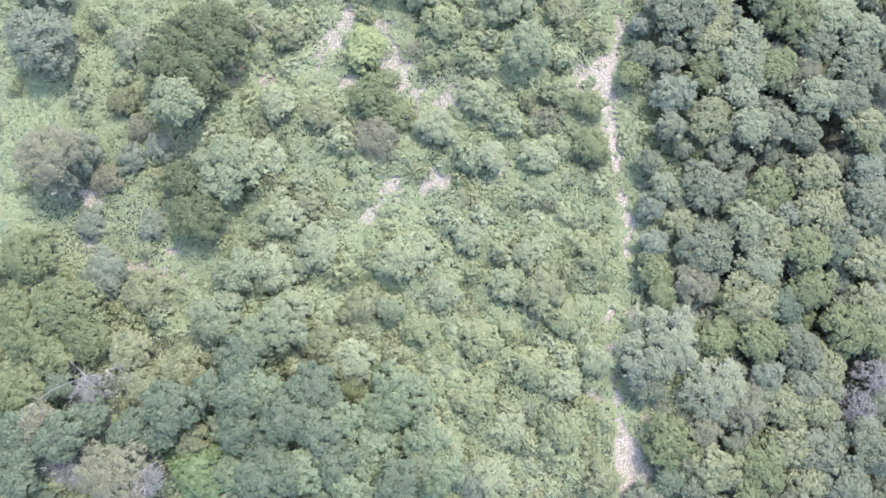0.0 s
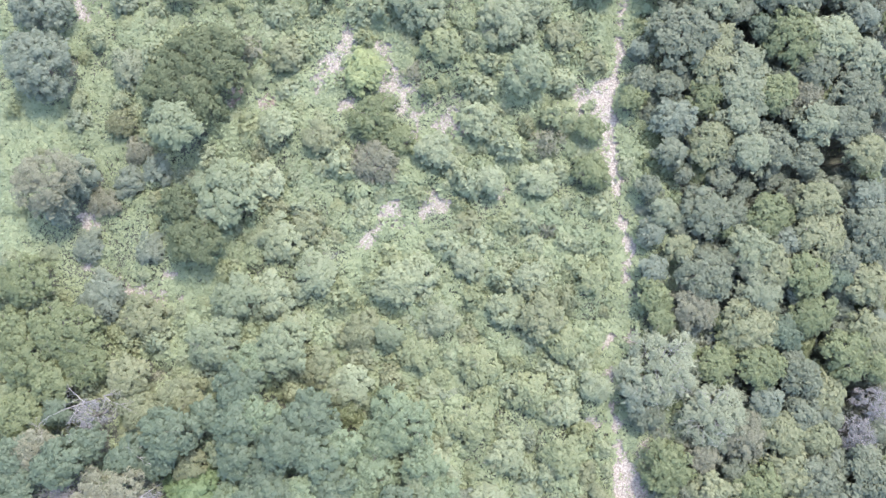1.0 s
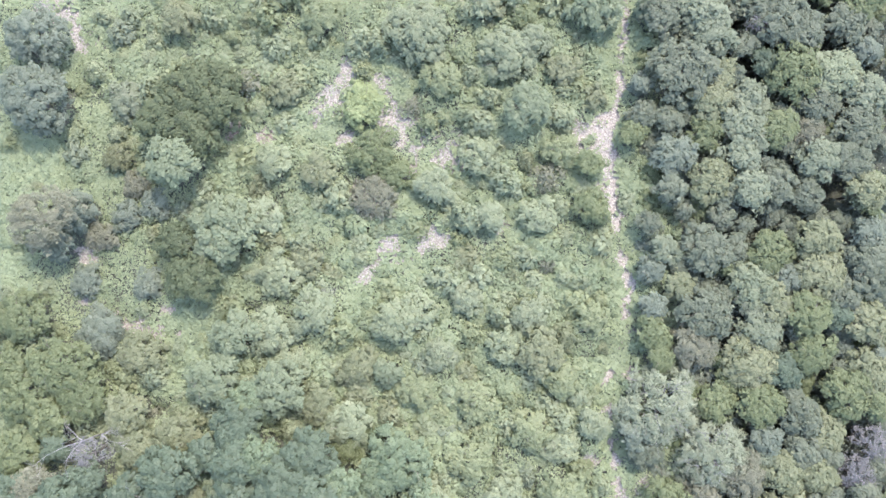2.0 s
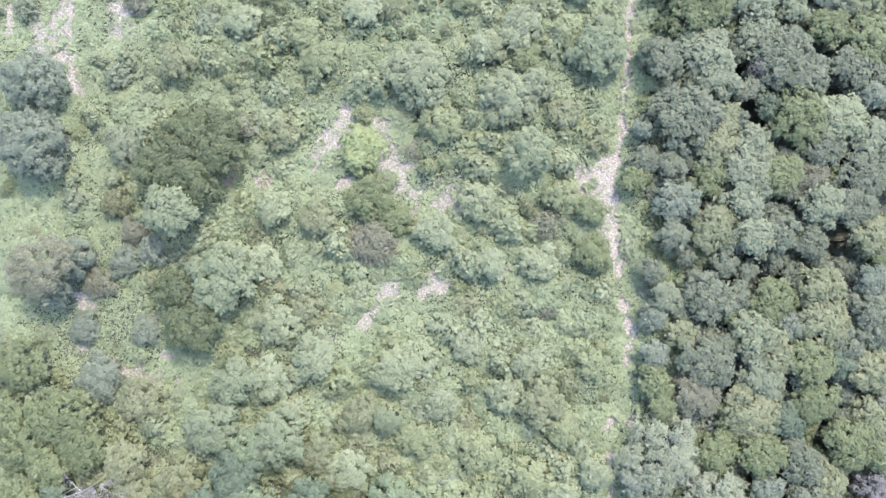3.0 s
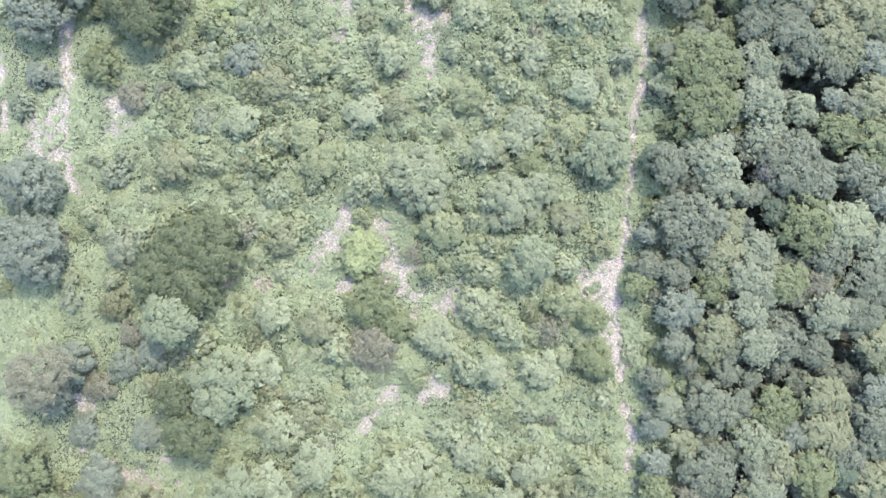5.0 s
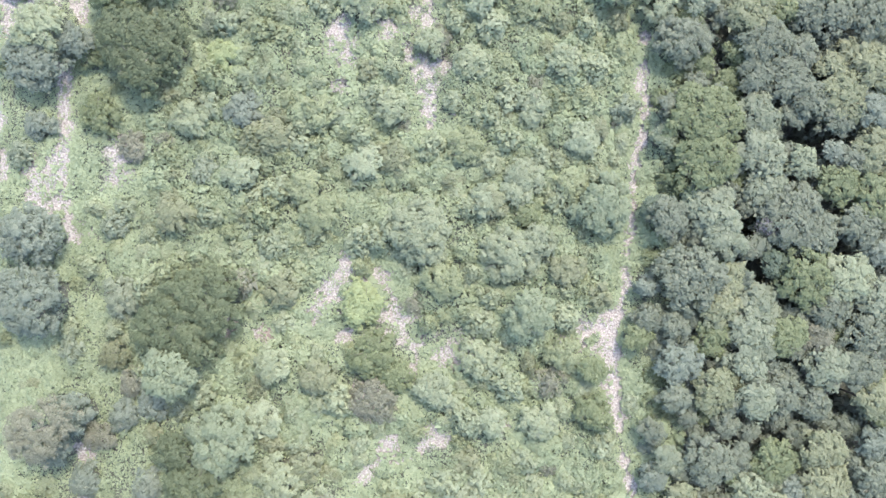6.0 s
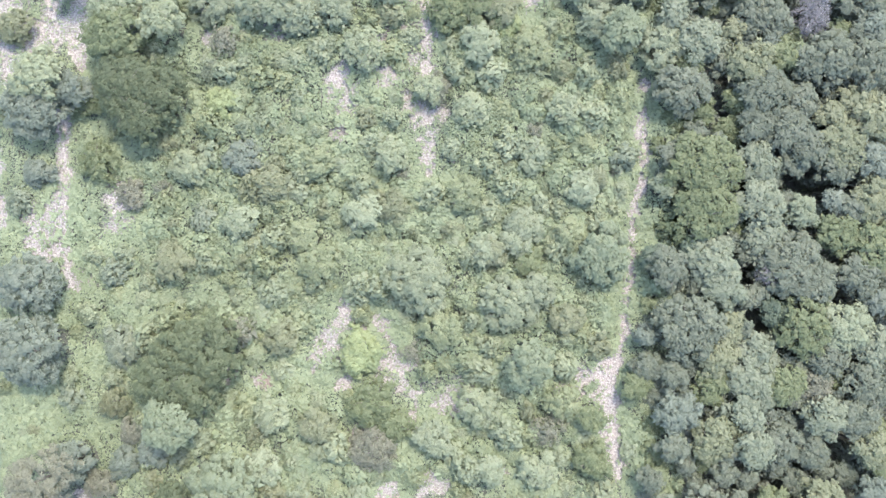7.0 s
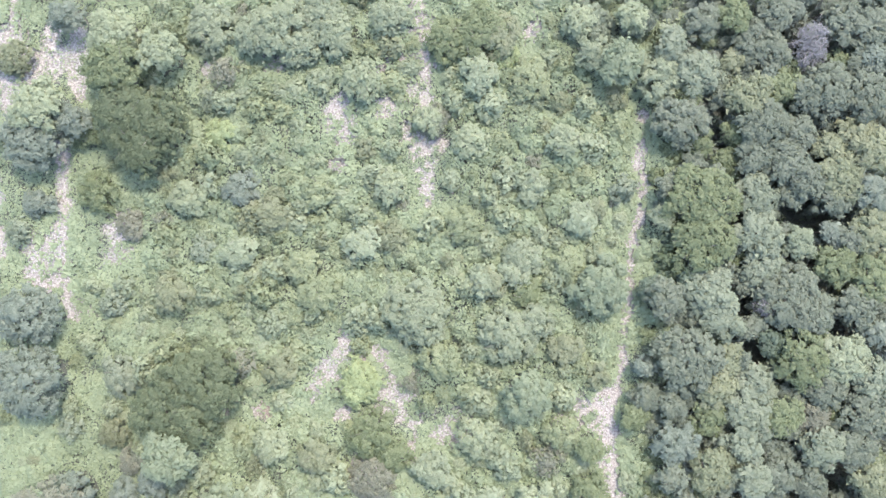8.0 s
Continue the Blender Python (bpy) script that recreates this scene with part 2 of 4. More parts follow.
THIN += [
    (-2.6, 65.9, 2.5), (-4.9, 60.9, 2.5), (-1.8, 60.9, 2.0), (-0.8, 53.2, 1.9), (-5.5, 56.1, 2.1), (-10.5, 57.0, 2.0),
    (-10.8, 51.0, 1.5), (-1.9, 49.9, 1.5), (-44.8, 64.4, 2.4), (-41.7, 61.5, 2.6), (-38.5, 62.7, 2.4), (-44.1, 60.3, 2.4),
    (-41.6, 41.3, 2.5), (-2.7, 24.8, 1.6), (0.5, 24.0, 2.0), (-1.2, 14.5, 1.8), (-5.3, 13.3, 1.8), (21.2, 49.5, 1.2),
    (-34.2, 41.7, 2.0),
]        # x, y, radius of thinly grown places


def off_trail(x, y):
    """Metres from the edge of the nearest bare soil, minus inside it."""
    x, y = np.asarray(x, float), np.asarray(y, float)
    best = np.full(x.shape, 99.0)
    for ax, ay, aw, bx, by, bw in SEGMENTS:
        dx, dy = bx - ax, by - ay
        k = np.clip(((x - ax) * dx + (y - ay) * dy) / (dx * dx + dy * dy + 1e-9), 0, 1)
        best = np.minimum(best, np.hypot(x - ax - k * dx, y - ay - k * dy) - (aw + (bw - aw) * k))
    wide = np.where((y > 18) & (y < 28) | (y < -12), 0.1, -0.08)
    return best - wide * (np.abs(x - 19.3) < 3.2) - 0.14 * (x < -36)


def bare(x, y):
    wobble = (value_noise(x, y, 1.1, 11) - 0.5) * 1.0 + (value_noise(x, y, 0.45, 12) - 0.5) * 0.6
    side = smooth(1.5, 4.0, np.abs(x - 19.3)) * smooth(0.0, 3.0, x + 38.5)
    side = np.maximum(side, 0.8 * smooth(-13, -9, y) * (1 - smooth(13, 18, y)))
    return 1 - smooth(-0.25, 0.2, off_trail(x, y) + wobble * (0.75 + 0.9 * side) - 0.08 + 0.1 * side)


def thinned(x, y):
    """Where the soil shows between sparse plants: 0 to 1."""
    out = np.zeros(np.shape(x))
    for a, b, c in THIN:
        out = np.maximum(out, 1 - smooth(0.5 * c, 1.1 * c, np.hypot(x - a, y - b)))
    return out * smooth(0.25, 0.6, 0.5 * value_noise(x, y, 0.8, 15) + 0.5 * value_noise(x, y, 0.4, 16))


def axis(low, high, step):
    out, gap = [], step
    core = list(np.arange(low, high + step / 2, step))
    while gap < 900:
        gap *= 1.6
        out.append(gap)
    reach = np.cumsum(out)
    return np.array([core[0] - r for r in reach[::-1]] + core + [core[-1] + r for r in reach])


def build_ground():
    xs, ys = axis(-54, 58, 0.5), axis(-28, 78, 0.5)
    gx, gy = np.meshgrid(xs, ys)
    px, py = gx.ravel(), gy.ravel()
    b = bare(px, py)
    pz = land(px, py) - 0.08 * b
    nx, ny = len(xs), len(ys)
    idx = np.arange(nx * ny).reshape(ny, nx)
    quads = np.stack([idx[:-1, :-1], idx[:-1, 1:], idx[1:, 1:], idx[1:, :-1]], -1).reshape(-1, 4)
    me = mesh_from("ground", np.stack([px, py, pz], 1), quads)
    far = np.clip((np.maximum(np.abs(px - 2) - 53, np.abs(py - 25) - 50)) / 8, 0, 1)
    red = 1 - smooth(0.6, 1.8, np.minimum(np.hypot(px + 21.9, py - 25.6), np.hypot(px + 17.9, py - 25.3)))
    for name, values in (("red", red), ("bare", np.maximum(b, 0.7 * thinned(px, py))), ("far", far)):
        at = me.attributes.new(name, "FLOAT", "POINT")
        at.data.foreach_set("value", values.astype(np.float32))
    me.materials.append(soil_material())
    return tagged(new("ground", me), "pale trodden soil trails among brown leaf litter", "ground", kind="structure")


# ---- mesh helpers ----


def mesh_from(name, verts, faces):
    """A mesh from arrays of places and of faces with one number of corners."""
    me = bpy.data.meshes.new(name)
    n, k = faces.shape
    me.vertices.add(len(verts))
    me.vertices.foreach_set("co", verts.astype(np.float32).ravel())
    me.loops.add(n * k)
    me.loops.foreach_set("vertex_index", faces.astype(np.int32).ravel())
    me.polygons.add(n)
    me.polygons.foreach_set("loop_start", np.arange(0, n * k, k, dtype=np.int32))
    me.update(calc_edges=True)
    me.validate()
    return me


def leaf_mesh(name, at, normal, length, aspect, rng, along=None):
    """Leaves, each a pointed blade, broad at its foot, pointing along the twig if there is one."""
    n = len(at)
    normal = normal / np.linalg.norm(normal, axis=1, keepdims=True)
    aim = rng.normal(size=(n, 3)) if along is None else along + rng.normal(0, 0.55, (n, 3))
    t = aim - normal * np.einsum("ij,ij->i", aim, normal)[:, None]
    t /= np.linalg.norm(t, axis=1, keepdims=True) + 1e-9
    b = np.cross(normal, t)
    s = (length * np.clip(np.exp(rng.normal(-0.04, 0.32, n)), 0.5, 1.9))[:, None]
    foot = at - t * s * 0.4
    verts = np.stack([foot + b * s * aspect * 0.5, foot - b * s * aspect * 0.5, at + t * s * 0.6 - normal * s * 0.1], 1).reshape(-1, 3)
    tris = np.arange(n * 3).reshape(-1, 3)
    return mesh_from(name, verts, tris)


def tubes(name, lines, sides=5):
    """Tapered round branches, each a list of (place, radius)."""
    verts, faces, start = [], [], 0
    ring = [(math.cos(2 * math.pi * k / sides), math.sin(2 * math.pi * k / sides)) for k in range(sides)]
    for line in lines:
        for q, (p, r) in enumerate(line):
            d = (line[min(q + 1, len(line) - 1)][0] - line[max(q - 1, 0)][0]).normalized()
            u = d.orthogonal().normalized()
            v = d.cross(u)
            verts += [tuple(p + (u * c + v * s) * r) for c, s in ring]
        for q in range(len(line) - 1):
            for k in range(sides):
                a, b = start + q * sides + k, start + q * sides + (k + 1) % sides
                faces.append((a, b, b + sides, a + sides))
        start += len(line) * sides
    return mesh_from(name, np.array(verts), np.array(faces))


def part(name, me, material, parent, label=""):
    me.materials.append(material)
    ob = new(name, me)
    ob.parent = parent
    if label:
        ob["label"] = label
    return ob


def bough(rnd, p, d, length, r, bends=4, wild=0.25):
    """One crooked, tapering branch."""
    line, p, d = [(p.copy(), r)], p.copy(), d.normalized()
    for k in range(bends):
        d = (d + Vector((rnd.gauss(0, wild), rnd.gauss(0, wild), rnd.gauss(0, wild * 0.7)))).normalized()
        p = p + d * (length / bends)
        line.append((p.copy(), max(r * (1 - (k + 1) / (bends + 0.6)), 0.008)))
    return line


def spray(rnd, p, d, length, r, depth, wild=0.25, kids=3):
    """A branch with its side branches."""
    line = bough(rnd, p, d, length, r, 4, wild)
    out = [line]
    if depth:
        for _ in range(kids):
            q, rr = line[rnd.randint(1, 4)]
            side = Vector((rnd.gauss(0, 1), rnd.gauss(0, 1), rnd.gauss(0, 0.5))).normalized()
            out += spray(rnd, q, (d.normalized() + side * 0.9), length * rnd.uniform(0.4, 0.65), max(rr * 0.7, 0.012), depth - 1, wild, kids)
    return out


# ---- plants ----

# leaf length, its width to length, clump radius, flatness of the crown, leaves for a crown one metre in radius, label
LOOK = {
    "broad": (0.217, 0.72, 0.43, 0.52, 600, "grey-green broadleaf tree with a lumpy crown"),
    "pale": (0.226, 0.74, 0.58, 0.50, 600, "pale silvery green tree with rounded leaf clumps"),
    "olive": (0.2, 0.70, 0.46, 0.50, 680, "olive-green tree with a closed rounded crown"),
    "dense": (0.183, 0.74, 0.50, 0.40, 800, "large dark olive tree with a dense smooth crown"),
    "lime": (0.217, 0.72, 0.48, 0.52, 620, "yellowish light green tree with a full crown"),
    "yellow": (0.2, 0.72, 0.42, 0.6, 900, "light yellow-green bush with a smooth round top"),
    "fresh": (0.287, 0.70, 0.56, 0.70, 480, "bright fresh green tree with large leaves"),
    "grey": (0.174, 0.56, 0.48, 0.78, 800, "dry grey-green tree with bare twigs showing through"),
    "dark": (0.209, 0.68, 0.48, 0.75, 700, "dark blue-green bushy tree standing among low vines"),
    "floor": (0.209, 0.68, 0.48, 0.75, 700, "undergrowth bush with leaves lightened against the shade"),
    "bluegreen": (0.209, 0.60, 0.46, 0.66, 760, "silvery blue-green small tree with a spreading crown"),
    "teal": (0.24, 0.74, 0.50, 0.58, 680, "deep green tree with overlapping flat leaf clumps"),
    "withered": (0.148, 0.40, 0.40, 0.6, 520, "withered purplish grey tree with thin dry twigs"),
    "brown": (0.174, 0.56, 0.42, 0.7, 700, "half-dry brownish tree with thin foliage"),
}
SIZE = ((1.8, "small"), (2.9, "medium-sized"), (99, "tall"))
TREES = []
TREE_NAMES = {
    "broad": "broadleaf_tree", "pale": "silvery_tree", "olive": "olive_green_tree", "dense": "dense_tree", "lime": "yellow_green_tree",
    "fresh": "fresh_green_tree", "grey": "dry_tree", "dark": "dark_tree", "bluegreen": "spreading_tree", "teal": "deep_green_tree",
    "withered": "withered_tree", "yellow": "round_yellow_green_bush", "brown": "brownish_tree",
}


def crown_leaves(rng, r, height, low, flat, clump, leaves):
    """Places, normals, twig directions and sizes of a crown's leaves: rosettes of leaves over a ragged crown of several boughs."""
    up = np.array([0, 0, 1.0])
    depth = r * flat
    n = max(int(1.75 * (r / clump) ** 2), 8)
    side = max(int(0.45 * n), 5)
    k = np.arange(n) + 0.5
    rho = np.concatenate([np.sqrt(k / n), rng.uniform(0.72, 1.0, side)])
    turn = np.concatenate([2.39996 * k + rng.uniform(0, 6) + rng.normal(0, 0.25, n), rng.uniform(0, 6.2832, side)])
    total = n + side
    # ragged outline
    swing = rng.uniform(0, 6.2832, 3)
    outline = 0.9 + 0.10 * np.cos(2 * turn + swing[0]) + 0.09 * np.cos(3 * turn + swing[1]) + 0.07 * np.cos(5 * turn + swing[2])
    reach = np.maximum(r - 0.55 * clump, 0.35 * r) * outline * (rho + rng.normal(0, 0.05, total))
    at = np.stack([reach * np.cos(turn), reach * np.sin(turn), np.zeros(total)], 1)
    # boughs: the crown stands higher round their ends and sinks between them
    boughs = 3 + int(1.3 * r)
    ba = 2.39996 * np.arange(boughs) + rng.uniform(0, 6)
    br = 0.68 * r * np.sqrt((np.arange(boughs) + 0.35) / boughs)
    ends = np.stack([br * np.cos(ba), br * np.sin(ba)], 1) + rng.normal(0, 0.08 * r, (boughs, 2))
    lift = rng.uniform(-0.16, 0.0, boughs) * depth
    gap = np.hypot(at[:, None, 0] - ends[None, :, 0], at[:, None, 1] - ends[None, :, 1])
    own = gap.argmin(1)
    span = 1.25 * r / math.sqrt(boughs)
    sink = np.clip(gap[np.arange(total), own] / span, 0, 1.3) ** 2
    drop = 0.55 * rho ** 2.4 * depth + 0.42 * sink * span - lift[own]
    drop[n:] += rng.uniform(0.35, 1.0, side) * depth
    at[:, 2] = height - 0.5 * clump - drop + rng.normal(0, 0.20, total) * clump
    at[:, 2] = np.maximum(at[:, 2], low)
    rc = clump * rng.uniform(0.55, 1.30, total)
    rc[n:] *= 0.85
    outward = np.stack([np.cos(turn), np.sin(turn), np.zeros(total)], 1) * np.clip(rho, 0, 1)[:, None]
    weight = rc ** 2 * np.where(np.arange(total) < n, 1.0, 0.6)
    number = np.maximum(np.round(0.9 * leaves * weight / weight.sum()).astype(int), 6)
    who = np.repeat(np.arange(total), number)
    m = len(who)
    # each rosette: an uneven cushion of leaves that point away from its middle
    high, spin = rng.uniform(-0.25, 1.0, m), rng.uniform(0, 6.2832, m)
    flatwise = np.sqrt(1 - high ** 2)
    way = np.stack([flatwise * np.cos(spin), flatwise * np.sin(spin), high], 1) + outward[who] * 0.25
    way /= np.linalg.norm(way, axis=1, keepdims=True)
    ruffle = 1 + 0.24 * np.sin(5 * spin + who * 2.1) * flatwise
    place = at[who] + way * (rc[who] * ruffle * (0.70 + 0.36 * rng.random(m) ** 0.8))[:, None] * (1, 1, 0.62)
    normal = way * 0.62 + up * 0.75 + outward[who] * 0.12 + rng.normal(0, 0.20, (m, 3))
    # broad inner leaves that close the crown below the rosettes
    c = max(int(0.10 * leaves), 12)
    pick = rng.integers(0, total, c)
    inside = at[pick] + rng.normal(0, 0.6, (c, 3)) * rc[pick, None] * (1, 1, 0.25) - up * (0.35 * rc[pick, None] + 0.06)
    inside[:, 2] = np.maximum(inside[:, 2], 0.8 * low)
    place = np.concatenate([place, inside])
    normal = np.concatenate([normal, up + outward[pick] * 0.25 + rng.normal(0, 0.22, (c, 3))])
    way = np.concatenate([way, rng.normal(size=(c, 3))])
    size = np.concatenate([np.ones(m), np.full(c, 2.1)])
    return place, normal, way, size


def skeleton_of(rnd, r, h, flat):
    foot = max(0.05, 0.045 * r + 0.03)
    top = Vector((rnd.gauss(0, 0.12) * r, rnd.gauss(0, 0.12) * r, max(h - r * flat * 0.9, 0.45 * h)))
    mid = top * 0.5 + Vector((rnd.gauss(0, 0.12), rnd.gauss(0, 0.12), 0))
    trunk = [(Vector((0, 0, -0.15)), foot * 1.5), (Vector((0, 0, 0.25)), foot), (mid, foot * 0.85), (top, foot * 0.6)]
    limbs = []
    for k in range(4):
        a = 2 * math.pi * (k + rnd.random()) / 4
        d = Vector((math.cos(a), math.sin(a), rnd.uniform(0.35, 1.0)))
        p = mid.lerp(top, rnd.uniform(0.4, 1.0))
        limbs.append(spray(rnd, p, d, r * rnd.uniform(0.6, 0.85), foot * 0.45, 1, 0.16, 2))
    return trunk, limbs


def tree(kind, x, y, r, h, leaves=""):
    """One tree with its trunk, branches and crown; leaves names a foliage other than that of its kind."""
    length, aspect, clump, flat, per, words = LOOK[kind]
    rnd = random.Random(int(x * 131 + y * 1717))
    rng = np.random.default_rng(abs(int(x * 131 + y * 1717)))
    thing = new(TREE_NAMES[kind])
    thing.location = (x, y, float(land(x, y)))
    size = next(w for top, w in SIZE if r < top)
    tagged(thing, size + " " + words if kind not in ("dense", "bluegreen") else words, "tree", kind + " trees")
    trunk, limbs = skeleton_of(rnd, r, h, flat)
    part("trunk", tubes("trunk", [trunk], 7), BARK, thing)
    for limb in limbs:
        part("branch", tubes("branch", limb, 3), BARK, thing)
    at, normal, way, big = crown_leaves(rng, r, h, max(0.35 * h, h - 2.2 * r), flat, clump, per * r * r)
    if kind in ("grey", "withered"):
        keep = rng.random(len(at)) < 0.8
        at, normal, way, big = at[keep], normal[keep], way[keep], big[keep]
        for k in range(16 if r > 3 else 8):
            a, t = rnd.uniform(0, 6.28), rnd.uniform(0.1, 0.9)
            d = Vector((math.cos(a) * t, math.sin(a) * t, rnd.uniform(0.5, 1.0)))
            c = Vector((0, 0, h - r * flat)) + Vector((d.x * r * 0.5, d.y * r * 0.5, d.z * r * flat * 0.5))
            part("twig", tubes("twig", spray(rnd, c, d, r * 0.58, 0.022 + 0.006 * r, 1, 0.3, 3), 4), DEAD_WOOD if r > 3 else DRY_TWIG, thing, "pale bare twig")
    part("crown", leaf_mesh("crown", at, normal, length * np.minimum(big, 0.38 / length), aspect, rng, way), LEAF[leaves or kind], thing)
    TREES.append((x, y, r))


MODELS = {}
SHRUB_WORDS = {
    "yellow": "light yellow-green bush with a smooth top",
    "floor": "undergrowth bush on the forest floor, leaves coloured lighter against shade",
    "dark": "dark blue-green rounded bush above the vines", "lime": "yellow-green shrub with light young leaves",
    "olive": "olive-green leafy shrub in the scrub", "brown": "half-dry brownish shrub with thin foliage",
    "pale": "pale grey-green shrub with loose foliage", "broad": "green broad-leaved shrub in dense scrub",
}
SHRUB_NAMES = {"yellow": "round_yellow_green_bush", "floor": "undergrowth_bush", "dark": "dark_bush", "lime": "yellow_green_shrub", "olive": "olive_shrub", "brown": "dry_shrub", "pale": "pale_shrub", "broad": "leafy_shrub"}
SHRUBS = []


def shrub(kind, x, y, r, h):
    """One shrub: stems and a low crown. Eight shapes of each kind, turned and sized."""
    made = MODELS.setdefault(kind, [])
    rnd = random.Random(int(x * 977 + y * 31))
    if len(made) < 8:
        rng = np.random.default_rng(len(made) * 7 + len(kind))
        thing = new(SHRUB_NAMES[kind])
        tagged(thing, SHRUB_WORDS[kind], "shrub", kind + " shrubs")
        length, aspect, clump, flat, per, words = LOOK[kind]
        at, normal, way, big = crown_leaves(rng, 1.0, 1.0, 0.12, 0.62, 0.33, 640)
        stems = []
        for k in range(4):
            a = k * 1.57 + rnd.random()
            stems.append(bough(rnd, Vector((0, 0, -0.1)), Vector((math.cos(a) * 0.6, math.sin(a) * 0.6, 1)), 0.85, 0.03, 3, 0.15))
        part("stem", tubes("stem", stems, 3), BARK, thing)
        part("crown", leaf_mesh("crown", at, normal, length * 0.8 * big, aspect, rng, way), LEAF.get("shrub_" + kind, LEAF[kind]), thing)
        made.append(thing)
    else:
        thing = copy_thing(made[rnd.randrange(8)], Matrix())
    thing.location = (x, y, float(land(x, y)))
    thing.rotation_euler = (0, 0, rnd.uniform(0, 6.28))
    thing.scale = (r * rnd.uniform(0.9, 1.12), r, h)
    SHRUBS.append((x, y, r))


def dead_tree(x, y, z, heading, length, r, label, rise=0.25, depth=2, kids=3, material=DEAD_WOOD):
    """A bare dead tree or fallen limb."""
    rnd = random.Random(int(x * 37 + y * 91))
    thing = new("dead_tree")
    thing.location = (x, y, float(land(x, y)))
    tagged(thing, label, "dead tree", "dead trees")
    a = radians(heading)
    foot = [(Vector((0, 0, -0.15)), r * 1.3), (Vector((0, 0, z * 0.5)), r * 1.1), (Vector((0.05, 0, z)), r)]
    part("trunk", tubes("trunk", [foot], 6), material, thing)
    for k in range(3):
        turn = a + (k - 1) * 0.7
        d = Vector((math.cos(turn), math.sin(turn), rise))
        part("branch", tubes("branch", spray(rnd, Vector((0.05, 0, z)), d, length * (1 - 0.25 * abs(k - 1)), r * 0.8, depth, 0.22, kids), 5), material, thing)


build_ground()

# trees, kind by kind: place, crown radius, height
for x, y, r, h in [
    (-26.7, 21.4, 2.75, 7.0), (-5.3, 0.5, 1.6, 3.2),
]:
    tree('pale', x, y, r, h, 'umbel')
for x, y, r, h in [
    (-4.1, -8.2, 3.52, 5.2), (-5.8, -9.9, 2.65, 4.6), (-7.4, -13.4, 3.4, 5.2),
]:
    tree('broad', x, y, r, h, 'thicket' if y < 5 else 'shrub_broad')
for x, y, r, h in [
    (-1.8, -12.4, 2.34, 5.0), (-18.6, -2.4, 2.35, 4.8), (-0.2, -15.3, 2.34, 4.9),
]:
    tree('broad', x, y, r, h, 'thicket' if y < 5 else 'shrub_broad')
for x, y, r, h in [
    (-33.3, 63.6, 2.96, 4.9), (-28.5, 61.8, 2.36, 4.8), (19.1, 65.6, 1.77, 4.2),
]:
    tree('broad', x, y, r, h, 'thicket' if y < 5 else 'shrub_broad')
for x, y, r, h in [
    (-41.0, 56.1, 2.94, 5.4),
]:
    tree('broad', x, y, r, h, 'thicket' if y < 5 else 'shrub_broad')
for x, y, r, h in [
    (16.2, 38.5, 3.18, 4.6), (-21.6, 14.7, 3.61, 5.7),
    (-24.1, 15.7, 1.75, 4.6), (8.9, 27.6, 2.62, 5.2),
]:
    tree('pale', x, y, r, h, 'umbel')
for x, y, r, h in [
    (-15.8, -0.7, 2.8, 5.4), (-22.6, -0.1, 2.82, 5.1), (-1.8, -14.6, 2.11, 4.8), (-20.5, 4.4, 2.59, 4.7),
    (-21.8, -11.0, 1.29, 4.3), (17.9, 61.0, 2.35, 4.8),
]:
    tree('pale', x, y, r, h, 'umbel')
for x, y, r, h in [
    (-42.4, 5.9, 2.96, 4.6),
    (-38.1, 1.0, 3.55, 5.4), (-41.6, -1.9, 3.57, 5.0), (-35.9, -1.9, 2.85, 4.7), (-39.1, -4.0, 2.37, 4.8),
]:
    tree('olive', x, y, r, h)
for x, y, r, h in [
    (-42.0, -7.4, 2.86, 4.6), (-43.4, 1.0, 2.38, 4.6),
    (-33.1, 60.6, 3.3, 5.5),
]:
    tree('olive', x, y, r, h)
for x, y, r, h in [
    (-24.0, 28.3, 4.4, 6.0), (-26.6, 25.6, 4.4, 5.9), (-26.3, 13.5, 2.34, 5.0),
    (-24.8, 10.1, 2.92, 5.2), (-32.3, 55.5, 3.29, 5.6), (-29.3, 54.3, 3.63, 5.8), (-30.6, 52.0, 2.94, 5.4),
]:
    tree('dense', x, y, r, h)
for x, y, r, h in [
    (-31.3, -3.6, 2.37, 4.5), (-26.1, -5.9, 2.67, 4.4),
    (-30.1, -7.0, 2.38, 4.1), (-24.9, -12.2, 1.78, 3.8),
]:
    tree('lime', x, y, r, h)
for x, y, r, h in [
    (-15.2, -9.8, 2.84, 7.4), (-12.0, -11.0, 2.56, 7.1), (-26.1, -8.8, 2.97, 7.4), (-20.2, -11.8, 1.27, 5.7),
    (-10.5, -14.2, 2.41, 6.3), (-17.5, -15.3, 2.76, 6.4), (-19.9, -4.6, 2.64, 6.4), (-12.2, -7.3, 2.59, 6.4),
    (-15.2, -15.2, 2.28, 6.8), (-19.6, -7.8, 2.62, 7.1), (-19.6, -10.9, 2.17, 6.6), (-17.1, -12.6, 2.19, 6.0),
    (-4.5, -16.4, 2.4, 6.8), (-13.8, -7.2, 2.06, 6.4), (-41.5, -15.9, 2.32, 6.5), (-37.0, -11.7, 2.64, 7.2),
]:
    tree('teal', x, y, r, h)
for x, y, r, h in [
    (-41.3, -13.7, 2.09, 6.0), (-41.8, -11.0, 2.09, 6.2), (-22.7, -7.2, 1.85, 5.7), (-30.4, -11.1, 2.09, 5.8),
    (-27.7, -11.6, 1.75, 5.5), (-34.8, -10.0, 2.09, 6.0),
]:
    tree('teal', x, y, r, h)
